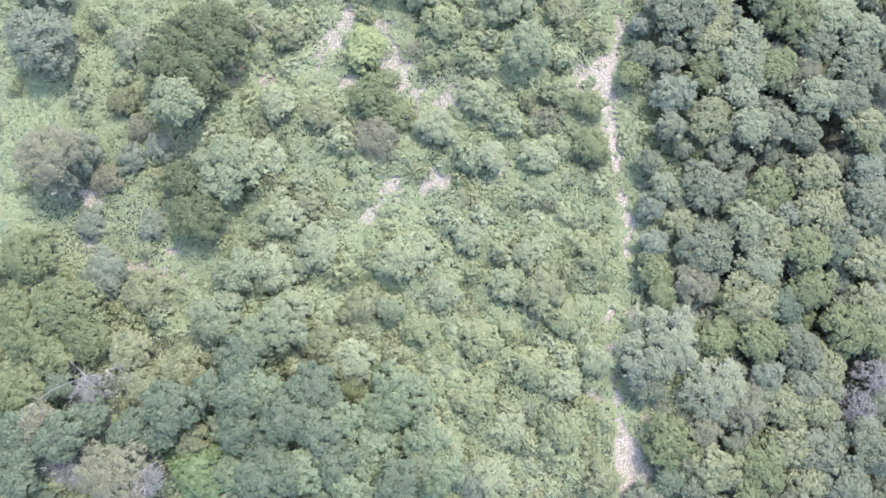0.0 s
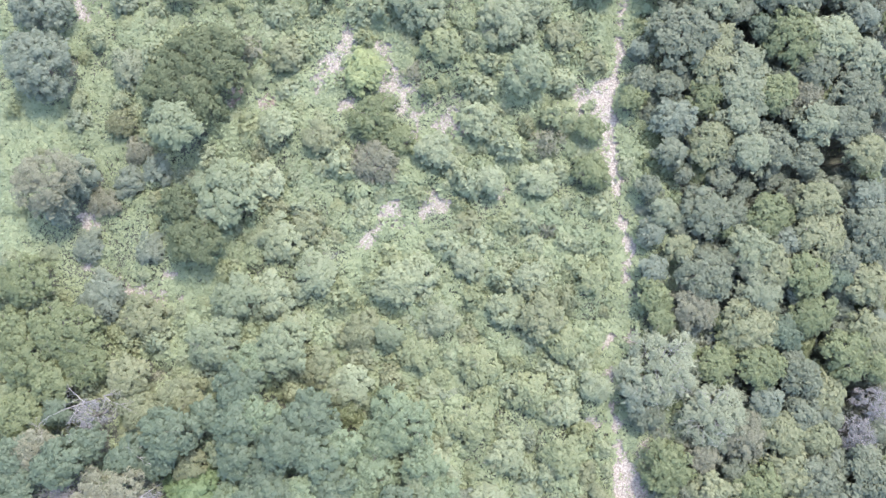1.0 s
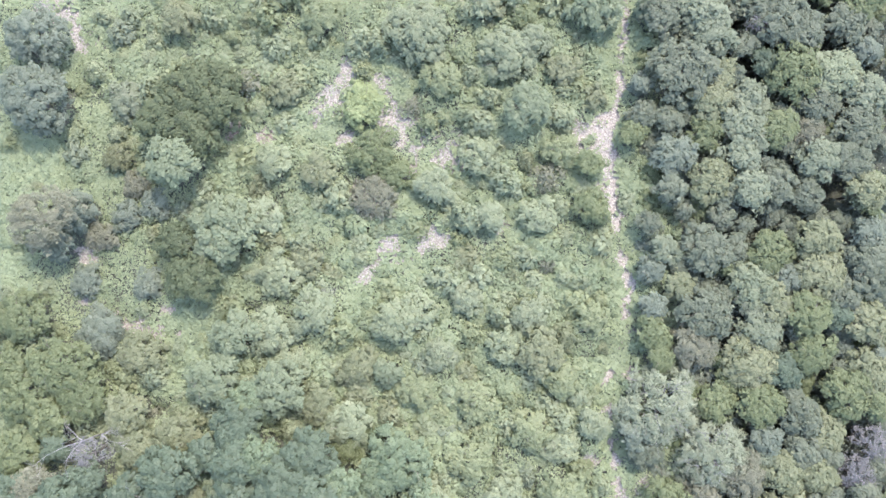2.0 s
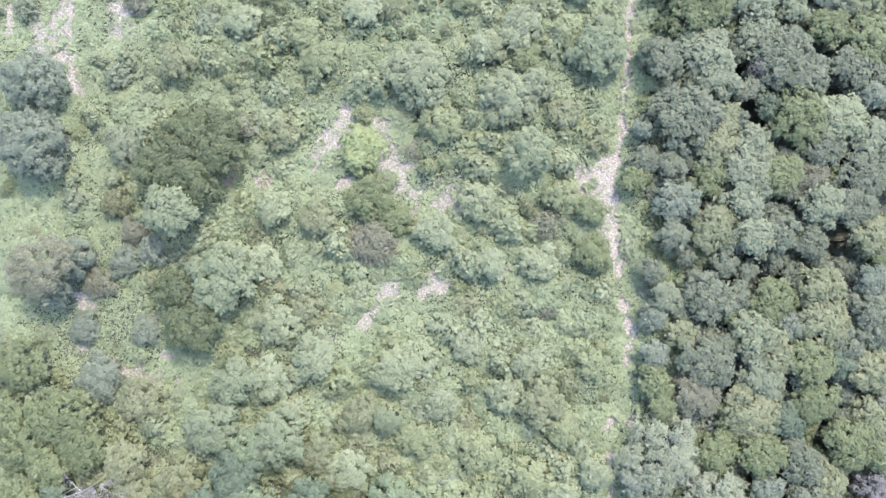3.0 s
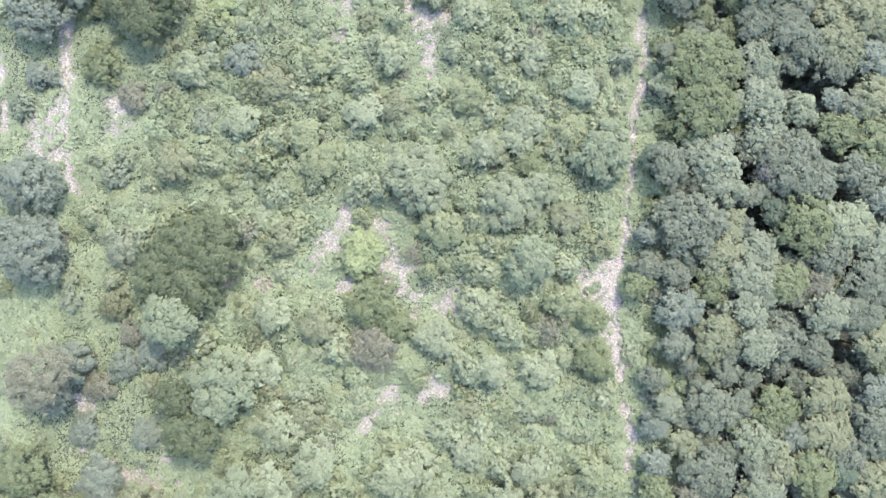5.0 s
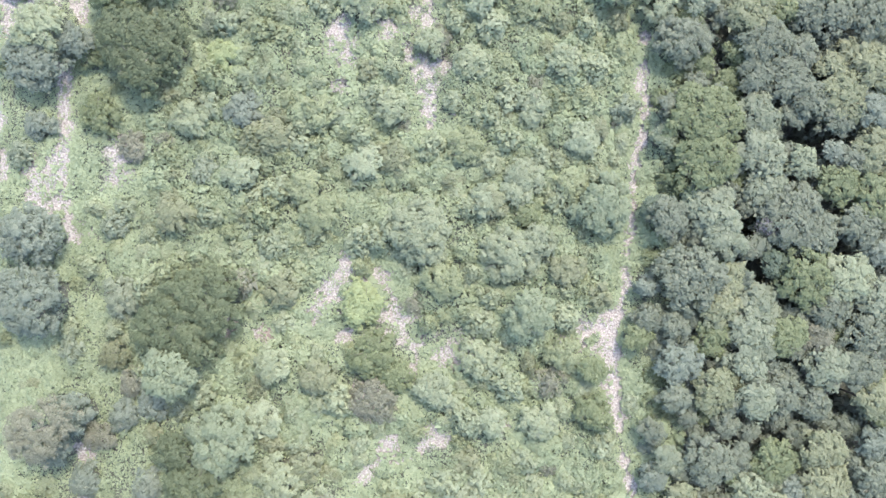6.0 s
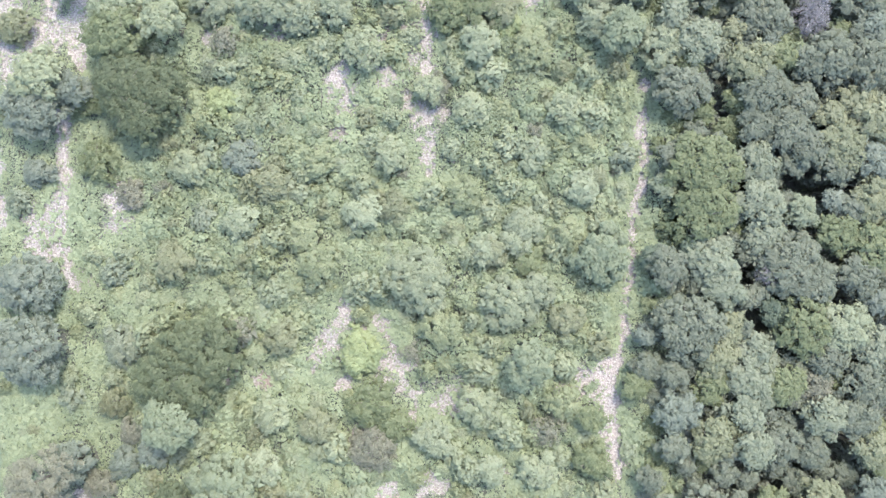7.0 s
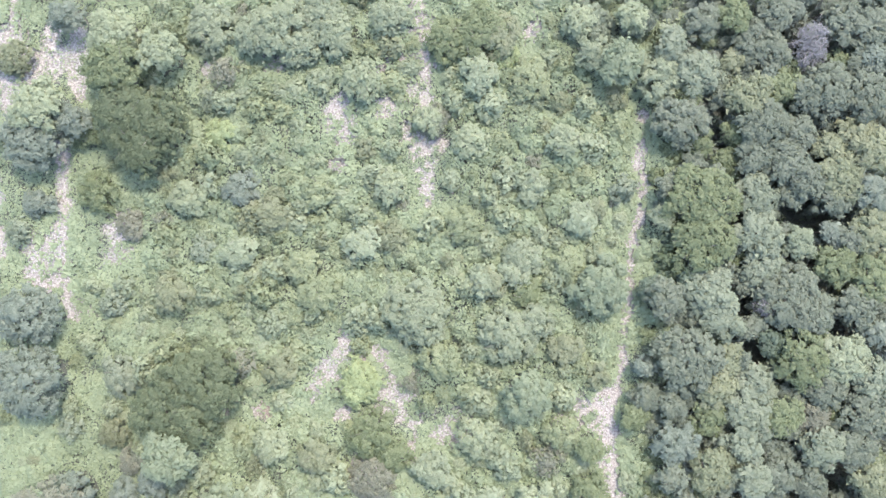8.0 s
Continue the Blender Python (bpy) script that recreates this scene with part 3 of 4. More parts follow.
for x, y, r, h in [
    (-34.6, -7.3, 1.75, 5.6), (-36.9, -15.1, 2.0, 5.2), 
    (-28.2, -15.7, 1.61, 6.5),
]:
    tree('withered', x, y, r, h)
for x, y, r, h in [
    (-31.3, -15.2, 3.77, 8.0), (-39.8, -10.6, 2.33, 6.1), (-39.4, 15.8, 3.54, 7.7),
]:
    tree('brown', x, y, r, h)
for x, y, r, h in [
    (-24.3, -15.4, 3.48, 3.8), (-23.2, -17.0, 2.11, 2.9),
]:
    tree('fresh', x, y, r, h)
for x, y, r, h in [
    (-41.8, 28.4, 3.85, 6.1),
    (-42.0, 35.1, 3.39, 5.7), (-37.6, 16.7, 2.38, 4.2), (-39.1, 13.3, 1.89, 4.3), (19.7, -5.4, 1.77, 4.2),
    (-38.6, 65.8, 1.91, 4.0), (-42.0, 52.8, 3.46, 4.8), (-38.0, 55.0, 2.03, 4.2),
]:
    tree('dark', x, y, r, h)
for x, y, r, h in [
    (-2.4, 35.7, 3.66, 4.5), (7.1, 33.4, 3.34, 3.6), (9.6, 34.6, 2.26, 3.3), (-0.6, 19.6, 2.02, 3.4),
    (7.9, 41.6, 1.79, 2.9), (-23.5, 64.7, 3.02, 3.0), (-16.8, 64.5, 3.46, 4.0), (-12.3, 65.8, 3.0, 3.3),
    (-19.1, 63.9, 2.38, 3.6), (-5.4, 65.9, 2.15, 3.2), (-14.7, 62.9, 2.4, 2.9),
]:
    tree('bluegreen', x, y, r, h)

for x, y, r, h in [
    (-13.2, -14.7, 2.59, 6.4), (-10.0, -9.9, 2.19, 6.1), (-17.5, -7.2, 2.17, 6.8), (-8.8, -16.8, 2.42, 6.2),
]:
    tree('broad', x, y, r, h, 'thicket' if y < 5 else 'shrub_broad')
tree('olive', -33.9, 22.6, 1.6, 2.4, 'tan')

# the forest, kind by kind
for x, y, r, h in [
    (19.8, 65.8, 2.07, 3.2), (26.3, 65.2, 1.98, 4.3), (31.4, 63.4, 2.32, 5.3), (33.8, 66.5, 2.32, 6.4),
    (33.6, 62.5, 2.12, 6.2), (40.8, 65.6, 2.18, 8.4), (43.3, 64.9, 2.64, 8.4), (36.8, 58.1, 2.12, 7.7),
    (39.1, 58.4, 3.05, 8.6), (43.0, 57.9, 2.64, 9.0), (24.3, 55.2, 2.98, 4.6), (32.2, 54.8, 3.05, 6.9),
    (31.8, 52.0, 2.39, 6.1), (35.9, 53.9, 2.39, 7.1), (22.7, 48.6, 1.28, 3.5), (34.8, 51.0, 2.52, 7.5),
    (36.8, 49.4, 2.12, 7.8), (35.7, 48.0, 1.72, 6.4), (39.7, 47.6, 2.12, 7.8), (41.7, 43.4, 1.59, 7.9),
]:
    tree('broad', x, y, r, h)
for x, y, r, h in [
    (42.2, 36.6, 2.39, 8.6), (22.7, 37.3, 2.36, 4.3), (31.0, 34.2, 1.19, 5.1), (35.3, 37.5, 3.84, 7.8),
    (37.7, 35.7, 2.39, 8.2), (24.9, 31.1, 3.84, 5.6), (38.9, 28.2, 2.39, 7.9), (21.1, 27.1, 1.77, 3.1),
    (23.5, 26.3, 1.65, 3.6), (43.0, 25.5, 3.05, 8.5), (41.7, 22.4, 2.39, 8.7), (23.4, 19.1, 1.65, 4.1),
    (34.4, 19.5, 2.25, 6.6), (37.6, 18.7, 1.98, 7.1), (21.5, 15.7, 1.42, 3.1), (26.9, 13.0, 2.78, 5.0),
    (30.2, 13.0, 1.59, 4.6), (43.6, 11.0, 2.91, 9.3), (26.7, 6.6, 3.18, 5.2), (40.8, 8.3, 2.25, 8.3),
]:
    tree('broad', x, y, r, h)
for x, y, r, h in [
    (20.7, -7.2, 2.01, 3.2), (36.0, -3.7, 2.25, 7.5), (35.4, -2.0, 1.59, 6.2), (36.6, -7.2, 2.12, 7.4),
    (37.6, -13.8, 2.91, 7.7), (42.2, -13.1, 3.18, 9.1), (39.8, -16.4, 2.52, 8.6), (24.9, -17.5, 1.59, 3.9),
]:
    tree('broad', x, y, r, h)
for x, y, r, h in [
    (23.2, 63.2, 1.77, 3.8), (26.0, 60.1, 2.64, 4.7), (31.9, 47.9, 2.52, 6.0), (32.1, 43.9, 2.64, 6.6),
    (32.6, 40.8, 2.25, 6.1), (27.1, 38.2, 2.98, 5.4), (28.3, 35.4, 2.52, 5.5), (32.1, 28.7, 2.32, 5.8),
    (31.5, 25.5, 3.18, 6.2), (30.7, 22.6, 1.98, 5.7), (38.9, 22.3, 2.52, 8.3), (44.1, 28.9, 2.52, 8.5),
    (31.6, 19.1, 2.25, 6.3), (23.0, 13.0, 1.77, 3.6), (32.5, 4.9, 2.52, 6.1), (32.4, -7.7, 1.85, 5.6),
]:
    tree('pale', x, y, r, h)
for x, y, r, h in [
    (22.3, 60.0, 2.84, 3.6), (22.5, 45.5, 1.33, 3.3), (36.3, 43.1, 1.85, 7.5), (40.5, 31.2, 3.18, 9.0),
    (32.0, 9.4, 2.91, 6.3), (15.5, -4.7, 1.69, 3.3),
]:
    tree('bluegreen', x, y, r, h)
for x, y, r, h in [
    (29.5, 61.4, 1.46, 4.2), (31.0, 57.7, 2.64, 6.4), (42.3, 53.7, 2.52, 8.1), (43.7, 52.3, 2.25, 8.8),
    (39.1, 52.9, 1.46, 7.5), (40.2, 49.8, 3.18, 8.5), (43.6, 44.2, 2.64, 8.5), (27.8, 28.7, 2.64, 5.1),
    (29.1, 31.3, 1.85, 5.0), (27.6, 20.1, 2.64, 4.9), (43.7, 19.1, 2.25, 8.5), (38.4, 14.2, 2.25, 8.3),
    (38.4, 10.5, 3.05, 8.2), (24.3, 9.4, 1.59, 3.7), (34.2, 7.5, 2.25, 6.8), (43.4, 5.6, 2.52, 8.6),
    (31.3, 1.5, 3.18, 5.9), (43.3, 0.3, 2.91, 8.4), (38.6, -5.5, 2.39, 7.5), (34.3, -9.3, 2.52, 6.8),
]:
    tree('lime', x, y, r, h)
for x, y, r, h in [
    (37.7, -9.4, 2.25, 7.5), (34.7, -13.2, 2.64, 6.9), (27.1, -15.3, 2.64, 5.1), (36.3, -16.5, 2.25, 7.1),
]:
    tree('lime', x, y, r, h)
for x, y, r, h in [
    (29.4, 66.3, 1.98, 5.3), (34.7, 58.8, 1.98, 6.6), (26.5, 53.2, 1.46, 3.4), (26.2, 47.5, 3.98, 5.7),
    (26.1, 43.0, 3.71, 5.7), (43.8, 39.7, 2.78, 8.7), (40.1, 40.8, 2.25, 8.1), (36.7, 31.2, 3.18, 8.4),
    (20.0, 25.1, 1.54, 3.0), (15.5, 21.9, 1.6, 3.3), (27.3, 25.2, 2.12, 4.1), (34.7, 25.5, 2.25, 7.2),
    (16.2, 16.7, 1.33, 3.1), (33.8, 12.8, 2.64, 6.4), (37.0, 6.4, 2.52, 8.1), (21.4, 5.5, 1.24, 3.0),
    (21.8, 4.2, 1.77, 3.5), (22.2, 1.9, 1.54, 3.5), (37.5, 2.6, 2.52, 7.8), (40.6, -1.5, 2.78, 8.7),
]:
    tree('olive', x, y, r, h)
for x, y, r, h in [
    (27.9, -2.5, 2.39, 4.4), (32.0, -2.6, 2.52, 6.4), (43.5, -2.6, 1.59, 8.5), (22.6, -12.6, 2.72, 4.3),
    (31.7, -14.8, 2.91, 6.2), (30.7, -17.6, 1.85, 5.0),
]:
    tree('olive', x, y, r, h)
for x, y, r, h in [
    (37.6, 64.0, 1.72, 7.7), (37.2, 62.5, 1.98, 7.4), (33.0, 36.5, 1.19, 6.1), (43.7, -6.5, 2.25, 8.2),
    (41.6, -9.3, 2.12, 8.3),
]:
    tree('withered', x, y, r, h)
for x, y, r, h in [
    (43.7, 61.7, 1.85, 8.3), (39.6, 44.1, 1.32, 7.4), (43.2, 48.2, 2.39, 8.7), (44.3, 33.9, 1.59, 8.1),
    (20.8, 30.4, 1.33, 3.1), (23.9, 22.6, 2.52, 4.5), (43.6, 14.5, 1.85, 8.6), (35.4, 10.0, 1.59, 6.6),
    (21.5, 11.1, 1.51, 3.2), (21.7, 7.2, 1.52, 3.3), (32.7, -5.9, 1.85, 6.1),
]:
    tree('dark', x, y, r, h)
for x, y, r, h in [
    (21.6, 38.4, 1.51, 3.0), (25.2, 39.1, 1.32, 3.8), (34.1, 32.8, 1.66, 5.8), (40.1, 6.5, 1.59, 8.0),
    (34.6, 0.8, 1.98, 6.7), (22.8, -16.5, 1.65, 3.3),
]:
    tree('teal', x, y, r, h)
for x, y, r, h in [
    (38.2, 25.0, 2.25, 7.4), (25.5, 3.2, 2.52, 4.4), (30.3, -9.3, 2.91, 5.8), (26.2, -11.5, 1.85, 4.1),
]:
    tree('brown', x, y, r, h)
for x, y, r, h in [
    (22.1, -2.7, 4.6, 5.1), (27.4, -7.5, 3.84, 5.8),
]:
    tree('grey', x, y, r, h)

# broad crowns that stand above the scrub
for x, y, r, h in [
    (14.4, 45.2, 1.45, 2.7), (3.9, 60.0, 2.31, 3.4), (-8.1, 42.7, 2.2, 3.1), (9.2, 48.7, 1.85, 2.5),
    (-20.7, 41.5, 1.97, 3.1), (14.4, 45.4, 1.97, 2.7), (4.5, 38.9, 1.97, 3.1), (5.1, 16.4, 1.73, 2.9),
    (-18.4, 16.3, 2.2, 2.9), (4.9, -16.5, 2.2, 2.8), (-1.3, -13.2, 3.18, 3.3), (-12.8, 6.7, 2.6, 3.5),
    (-17.4, 4.4, 2.89, 3.4), (-9.3, -4.7, 2.54, 3.2),
]:
    tree('pale', x, y, r, h, 'shrub_pale')
for x, y, r, h in [
    (15.8, 46.3, 1.04, 2.6), (5.1, 38.8, 1.73, 3.1), (5.6, 64.1, 2.6, 3.4), (-17.4, 45.5, 2.08, 2.8),
    (-27.6, 37.4, 2.08, 3.2), (12.8, 31.9, 1.97, 2.7), (-5.2, 43.3, 1.97, 2.6), (-12.6, 20.9, 2.08, 3.3),
    (-13.7, 11.8, 1.97, 2.8), (-16.3, 29.6, 1.97, 2.7), (15.6, -16.5, 2.2, 2.7), (-8.2, 1.0, 2.2, 2.9),
    (-12.7, -2.4, 2.31, 3.3),
]:
    tree('lime', x, y, r, h)
for x, y, r, h in [
    (8.6, 41.0, 1.97, 3.1), (15.9, 62.1, 2.31, 3.4), (-11.1, 63.9, 2.31, 3.4), (7.6, 39.5, 1.62, 3.1),
    (0.0, 2.2, 1.97, 2.8), (9.1, 6.2, 1.97, 3.3), (2.8, 7.9, 1.97, 2.6),
]:
    tree('bluegreen', x, y, r, h)
for x, y, r, h in [
    (-1.3, 55.4, 1.73, 2.5), (-8.2, 59.4, 2.31, 3.1), (14.2, 65.4, 2.02, 3.1), (2.8, 53.2, 2.02, 2.9),
    (-5.3, 48.5, 1.97, 2.8), (12.6, 53.3, 2.08, 3.0), (-26.1, 47.2, 2.2, 2.8), (4.0, 22.7, 2.31, 2.9),
    (-4.5, 5.7, 2.54, 3.5), (10.2, 16.5, 2.08, 3.3), (-17.2, 22.0, 2.08, 3.3), (-2.5, 6.7, 2.43, 3.1),
    (-16.4, 10.3, 2.6, 3.2), (-19.0, -2.4, 2.6, 3.3), (6.6, -11.5, 2.31, 2.8), (-7.0, -13.2, 2.77, 3.0),
    (6.7, 3.2, 2.08, 3.2), (12.4, -7.0, 1.97, 2.6), (-15.2, 1.0, 2.31, 2.8),
]:
    tree('broad', x, y, r, h, 'shrub_broad')
for x, y, r, h in [
    (9.1, 59.6, 2.31, 2.9), (-12.8, 47.9, 1.97, 2.7), (-12.6, 37.5, 2.2, 3.3), (2.3, 44.5, 2.08, 2.7),
    (13.2, 40.6, 1.73, 2.9), (0.1, 30.7, 2.2, 3.3), (-14.1, 40.0, 2.02, 3.0), (12.6, 23.3, 1.97, 2.7),
    (12.5, -0.2, 2.31, 3.0), (3.8, -2.5, 2.31, 3.2), (9.5, -5.3, 2.31, 3.2), (12.2, -11.4, 2.2, 3.4),
    (3.2, -8.1, 2.43, 3.4), (15.4, 6.1, 1.73, 3.0), (-2.5, -1.3, 2.08, 3.0),
]:
    tree('olive', x, y, r, h, 'shrub_olive')

# shrubs that stand out
for x, y, r, h in [
    (-38.4, 22.9, 1.7, 2.1), (-32.9, 16.5, 1.82, 2.2), (-29.7, 17.7, 1.82, 2.2), (-36.9, 9.7, 1.82, 2.2),
    (-30.4, 9.2, 1.82, 2.2), (-35.2, 3.8, 2.54, 2.8), (-34.3, 36.2, 1.7, 2.1), (-20.7, 48.2, 2.1, 2.5),
    (-26.8, 17.1, 1.51, 2.0), (23.0, -16.4, 1.82, 2.2), (-35.0, 4.8, 2.43, 2.7), (8.7, -10.0, 1.33, 1.8),
    (-1.9, 0.9, 1.51, 2.0), (2.8, -16.7, 2.05, 2.4), (-44.2, 43.6, 1.53, 2.0), (-42.1, 46.6, 1.71, 2.1),
]:
    (tree if r > 1.7 else shrub)('dark', x, y, r, h)
for x, y, r, h in [
    (-8.2, 28.2, 2.52, 2.8), (-22.9, 53.9, 1.82, 2.2), (6.3, 62.3, 1.81, 2.2),
]:
    (tree if r > 1.7 else shrub)('yellow', x, y, r, h)
for x, y, r, h in [
    (10.1, 2.6, 2.6, 4.4), (-30.4, 2.2, 2.73, 3.0), (-10.1, 62.9, 1.09, 1.6),
    (-5.4, 63.1, 1.69, 2.1), (17.9, 58.0, 1.57, 2.0), (-44.8, 61.8, 2.19, 2.5),
]:
    (tree if r > 1.7 else shrub)('lime', x, y, r, h)
for x, y, r, h in [
    (-7.0, 23.1, 2.64, 2.9), (-4.7, 20.8, 2.04, 2.4), (8.5, 38.2, 2.04, 2.4), (15.5, 17.5, 1.95, 2.8),
    (-8.3, 32.1, 1.33, 1.8), (4.4, 64.2, 3.3, 3.5), (0.7, 63.7, 2.65, 2.9), (-37.1, 54.1, 2.07, 2.4),
    (-35.8, 47.7, 2.31, 2.6), (-9.4, -7.1, 1.81, 2.2), (21.5, -12.6, 1.57, 2.0),
]:
    (tree if r > 1.7 else shrub)('olive', x, y, r, h)
for x, y, r, h in [
    (-7.0, 18.4, 2.75, 3.0), (-31.8, 20.0, 1.82, 2.2), (-35.3, 14.2, 1.82, 2.2), (10.2, -4.8, 1.45, 1.9),
    (-0.7, 55.5, 1.81, 2.2), (9.4, 51.2, 1.21, 1.7), (-32.3, 44.3, 1.83, 2.2),
]:
    (tree if r > 1.7 else shrub)('brown', x, y, r, h)
for x, y, r, h in [
    (-33.1, 28.7, 2.3, 2.6), (15.4, 65.5, 2.41, 2.7),
]:
    (tree if r > 1.7 else shrub)('pale', x, y, r, h)

# dead wood
dead_tree(-34.7, -6.0, 5.2, 185, 3.6, 0.07, "fallen pale dead limb lying across the crowns", 0.05, 2, 4)
dead_tree(-32.8, -5.3, 5.4, 330, 2.0, 0.045, "grey dead bush with a tangle of bare twigs", 0.35, 2, 5)
dead_tree(-29.8, -11.0, 5.0, 50, 2.2, 0.06, "forked dead branch among dark foliage", 0.2, 1)
dead_tree(-37.4, -13.8, 5.0, 170, 2.2, 0.05, "purplish grey dead brush with bare twigs", 0.2, 3)
dead_tree(-28.3, -14.5, 6.4, 280, 2.6, 0.05, "bare grey branches of a dying tree", 0.25, 2, 4)
dead_tree(-11.6, 7.9, 1.5, 100, 1.4, 0.03, "small dead shrub with pale bare twigs", 0.5, 2)
dead_tree(33.7, 19.9, 1.5, 25, 4.0, 0.06, "fallen dead branches in a forest gap", 0.1, 2)
dead_tree(38.7, 19.0, 1.0, 20, 2.5, 0.08, "pale fallen log in a forest gap", 0.08, 1)
dead_tree(40.6, 39.2, 4.5, 70, 2.0, 0.05, "bare grey branches above the forest crowns", 0.6, 2)
dead_tree(37.8, 62.3, 5.5, 100, 2.4, 0.06, "purplish grey bare branches above the forest crowns", 0.6, 3)

# forest going on past the view's edge: added unseen trees, also shading the rim
rnd = random.Random(8)
for k in range(100):
    x, y = rnd.uniform(44.5, 55), rnd.uniform(-24, 74)
    if all(math.hypot(x - a, y - b) > 0.72 * (c + 2.2) for a, b, c in TREES):
        tree(rnd.choice(("broad", "broad", "pale", "olive")), x, y, rnd.uniform(1.9, 3.1), rnd.uniform(1.5, 3.5) - 0.95 * float(land(x, y)))
for k in range(80):
    x, y = rnd.uniform(20, 48), rnd.choice((rnd.uniform(67, 75), rnd.uniform(-26, -19)))
    if all(math.hypot(x - a, y - b) > 0.72 * (c + 2.2) for a, b, c in TREES):
        tree(rnd.choice(("broad", "broad", "pale", "olive")), x, y, rnd.uniform(1.9, 3.1), rnd.uniform(2.5, 4.5) - 0.95 * float(land(x, y)))

# the closed thicket of deep green trees
for k in range(150):
    x, y, r = rnd.uniform(-48, -7), rnd.uniform(-21, -5), rnd.uniform(1.1, 1.9)
    if y < -6 - 0.1 * (x + 40) and all(math.hypot(x - a, y - b) > 0.66 * (c + r) for a, b, c in TREES):
        tree(rnd.choice(("teal", "broad", "teal")), x, y, r, rnd.uniform(3.4, 5.4), rnd.choice(("teal", "teal", "thicket")))

# scrub between the trees
spots = []
for i in range(38):
    for j in range(52):
        spots.append((-52 + 1.95 * i + rnd.uniform(-0.75, 0.75), -25 + 1.95 * j + rnd.uniform(-0.75, 0.75), rnd.random(), rnd.random()))
sx, sy = np.array([s[0] for s in spots]), np.array([s[1] for s in spots])
thick = value_noise(sx, sy, 9, 21) * 0.6 + value_noise(sx, sy, 4, 22) * 0.4
edge = off_trail(sx, sy)
count = {}
sparse = thinned(sx, sy)
for (x, y, a, b), dense, off, gone in zip(spots, thick, edge, sparse):
    open_strip = x < -31 and y > 4
    chance = (0.25 if open_strip else 0.95) * (0.5 + 1.0 * dense) * (1 - 0.9 * gone)
    r = 0.8 + 1.15 * b * (0.5 if open_strip else 1)
    if x > 20.5 or a > chance or off < r * 0.95 or any(math.hypot(x - p, y - q) < 0.75 * s + 0.35 * r for p, q, s in TREES):
        continue
    if any(math.hypot(x - p, y - q) < 0.55 * (s + r) for p, q, s in SHRUBS):
        continue
    kind = rnd.choices(("broad", "olive", "pale", "dark", "lime", "brown"), (36, 28, 18, 2, 12, 4))[0]
    if count.get(kind, 0) < 280:
        count[kind] = count.get(kind, 0) + 1
        shrub(kind, x, y, r, r * (rnd.uniform(1.4, 2.0) if rnd.random() < 0.28 else rnd.uniform(0.9, 1.4)))

# lower trees that close the forest, but for its gaps
GAPS = []
GAPS += [(28.3, 54.1, 0.9), (37.4, 45.9, 1.4), (40.9, 46.3, 0.8), (41.3, 62.9, 0.9), (43.4, 60.9, 0.9), (40.8, 38.4, 1.1)]
GAPS += [(41.4, 33.7, 1.5), (44.0, 32.0, 1.1), (32.0, 31.9, 1.0), (32.4, 36.4, 0.9), (21.5, 40.9, 1.3), (21.9, 53.4, 1.6)]
GAPS += [(41.9, 19.2, 1.6), (32.1, 20.9, 0.8), (26.3, 21.4, 0.7), (35.7, 45.1, 0.7), (44.4, 4.3, 1.6), (42.2, -0.4, 1.0)]
GAPS += [(42.0, -5.0, 1.3), (42.8, 13.8, 1.1), (28.6, 3.8, 0.8), (33.2, -6.0, 1.0), (35.4, -7.7, 0.8), (39.9, -9.4, 0.9)]
GAPS += [(21.6, 40.9, 1.4), (21.8, 53.8, 1.6), (37.3, 47.1, 1.4), (32.1, 37.3, 0.9), (40.7, 39.7, 1.1), (40.9, 34.7, 1.1), (37.6, 46.3, 1.5), (28.3, 56.0, 1.2), (30.9, 21.8, 1.4), (39.8, 19.3, 1.4), (43.7, 13.3, 1.3)]
for k in range(1100):
    x, y, r = rnd.uniform(21.5, 47), rnd.uniform(-21, 69), rnd.uniform(0.9, 1.7)
    if all(math.hypot(x - a, y - b) > 0.52 * (c + r) for a, b, c in TREES) and all(math.hypot(x - a, y - b) > 0.8 * c + 0.5 * r for a, b, c in GAPS) and off_trail(x, y) > r:
        tree(rnd.choice(("broad", "olive", "dark", "broad")), x, y, r, rnd.uniform(1.7, 3.4) * min(1, max(0.5, (x - 19) / 7)) - 0.93 * float(land(x, y)))

# understorey on the floor of the ravine
for i in range(9):
    for j in range(31):
        x, y = 26 + 2.6 * i + rnd.uniform(-0.8, 0.8), -22 + 3 * j + rnd.uniform(-0.9, 0.9)
        if off_trail(x, y) > 1.5 and count.get("floor", 0) < 285 and all(math.hypot(x - a, y - b) > c + 0.4 for a, b, c in GAPS):
            count["floor"] = count.get("floor", 0) + 1
            shrub("floor", x, y, rnd.uniform(1.4, 2.0), rnd.uniform(1.0, 1.8) - 0.85 * float(land(x, y)))


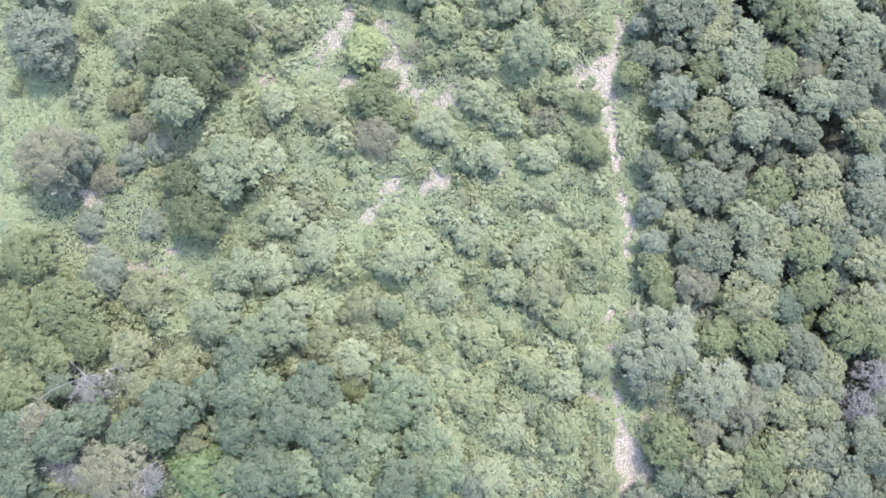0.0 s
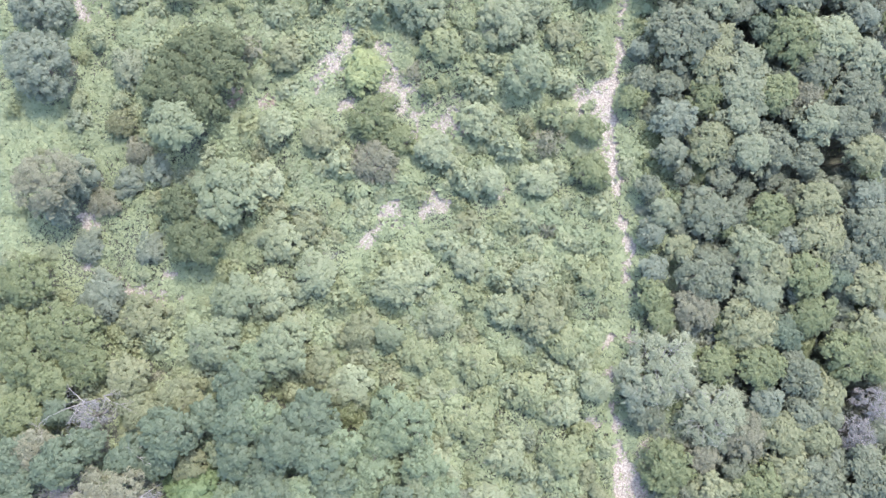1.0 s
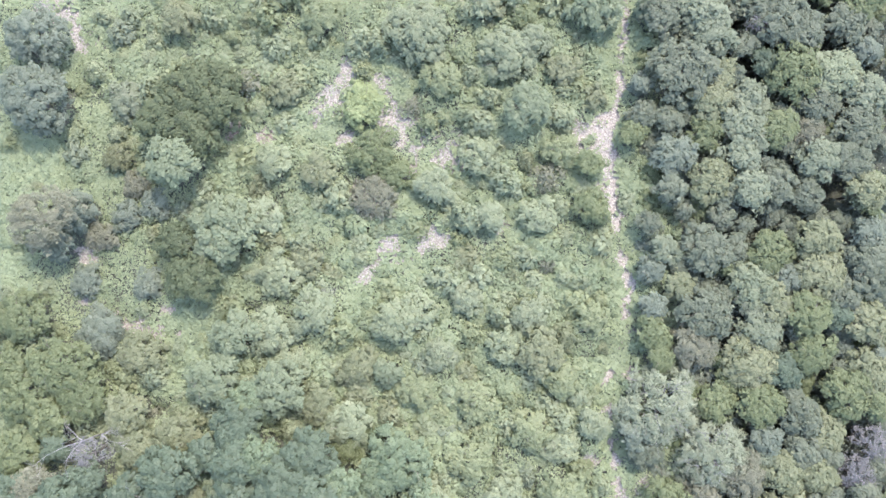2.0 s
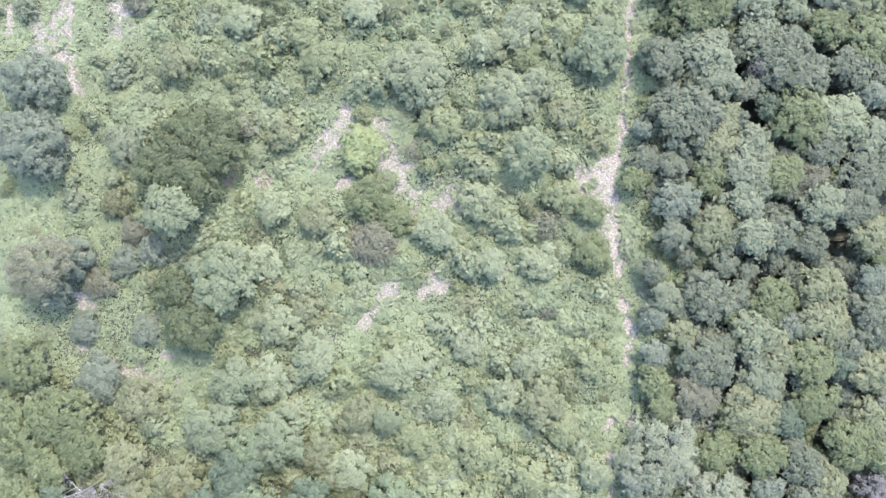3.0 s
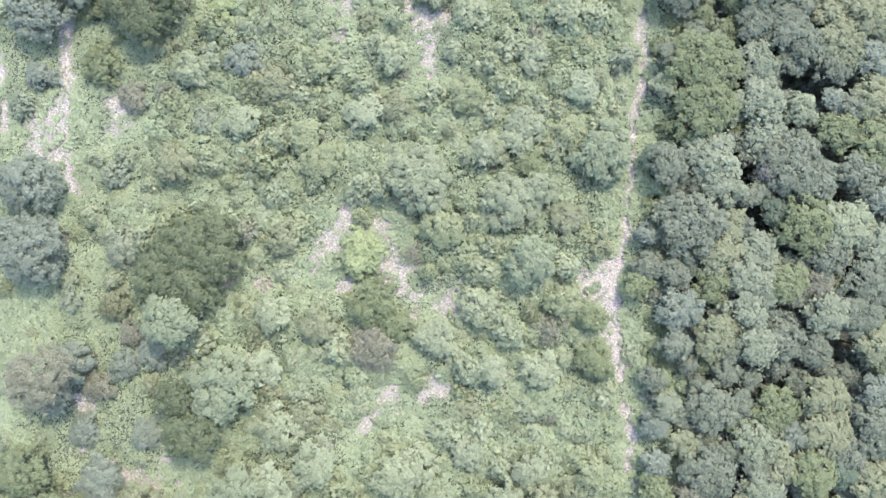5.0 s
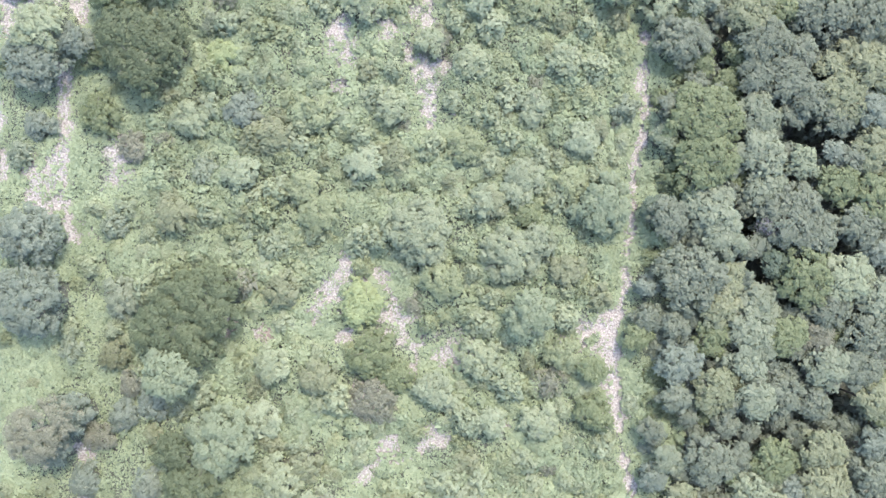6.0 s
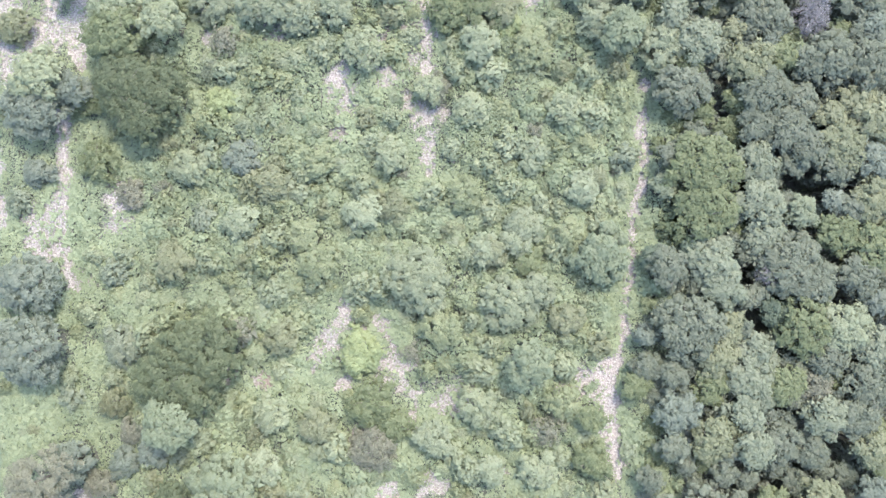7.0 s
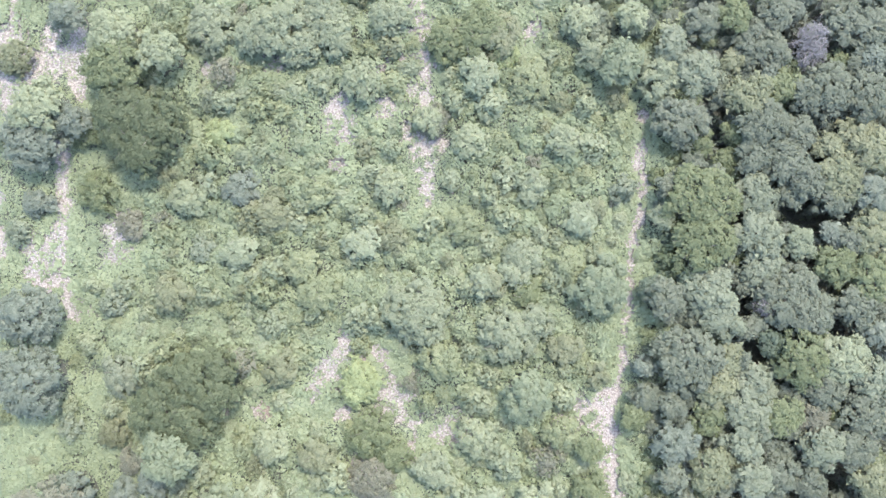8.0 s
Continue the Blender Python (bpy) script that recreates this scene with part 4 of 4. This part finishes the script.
def herb_cover():
    """Low herbs and vines over the ground: leaves on a quilt of small mounds, thin on the bare soil and under trees."""
    rng = np.random.default_rng(5)
    n = 960000
    x, y = rng.uniform(-54, 56, n), rng.uniform(-28, 77, n)
    keep = rng.random(n) > np.maximum(bare(x, y) * np.where(np.abs(x - 19.5) < 4, 0.94, 0.88), thinned(x, y) * 0.86)
    keep &= rng.random(n) < np.where(x > 25, 0.03, 1.0)
    shade = np.zeros(n)
    for a, b, c in TREES:
        near = (np.abs(x - a) < c) & (np.abs(y - b) < c)
        shade[near] = np.maximum(shade[near], np.hypot(x[near] - a, y[near] - b) < 0.75 * c)
    keep &= (shade == 0) | (rng.random(n) < 0.25)
    x, y = x[keep], y[keep]

    def mounds(x, y):
        out = np.zeros(len(x))
        for size, seed, tall in ((2.7, 31, 1.35), (1.1, 35, 0.55)):
            i, j = np.floor(x / size), np.floor(y / size)
            best = np.zeros(len(x))
            for di in (-1, 0, 1):
                for dj in (-1, 0, 1):
                    a, b = i + di, j + dj
                    cx, cy = (a + lattice(a, b, seed)) * size, (b + lattice(a, b, seed + 1)) * size
                    rad, hh = size * (0.55 + 0.5 * lattice(a, b, seed + 2)), tall * (0.3 + 0.7 * lattice(a, b, seed + 3))
                    best = np.maximum(best, hh * np.sqrt(np.clip(1 - ((x - cx) ** 2 + (y - cy) ** 2) / rad ** 2, 0, 1)))
            out += best
        low = smooth(0.0, 2.5, off_trail(x, y))
        strip = np.where(x < -31, 0.55, 1.0)
        return 0.08 + out * (0.3 + 0.7 * low) * strip

    e = 0.12
    h = mounds(x, y)
    gx, gy = (mounds(x + e, y) - h) / e, (mounds(x, y + e) - h) / e
    normal = np.stack([-np.clip(gx, -2, 2), -np.clip(gy, -2, 2), np.full(len(x), 1.2)], 1)
    normal = normal / np.linalg.norm(normal, axis=1, keepdims=True) + rng.normal(0, 0.24, (len(x), 3))
    at = np.stack([x, y, land(x, y) + h * rng.uniform(0.8, 1.05, len(x))], 1)
    size = 0.14 + 0.12 * smooth(0.25, 0.75, value_noise(x, y, 4.5, 41) * 0.6 + value_noise(x, y, 1.3, 42) * 0.4)
    under = rng.random(len(x)) < 0.1
    size[under] *= 2.3
    at[under, 2] -= 0.35 * h[under] * rng.uniform(0.3, 1.0, under.sum())
    me = leaf_mesh("herbs", at, normal, size, 0.92, rng)
    me.materials.append(LEAF["herb"])
    tagged(new("herbs", me), "low light green herbs and vines covering the ground", "ground cover", kind="stuff")


herb_cover()
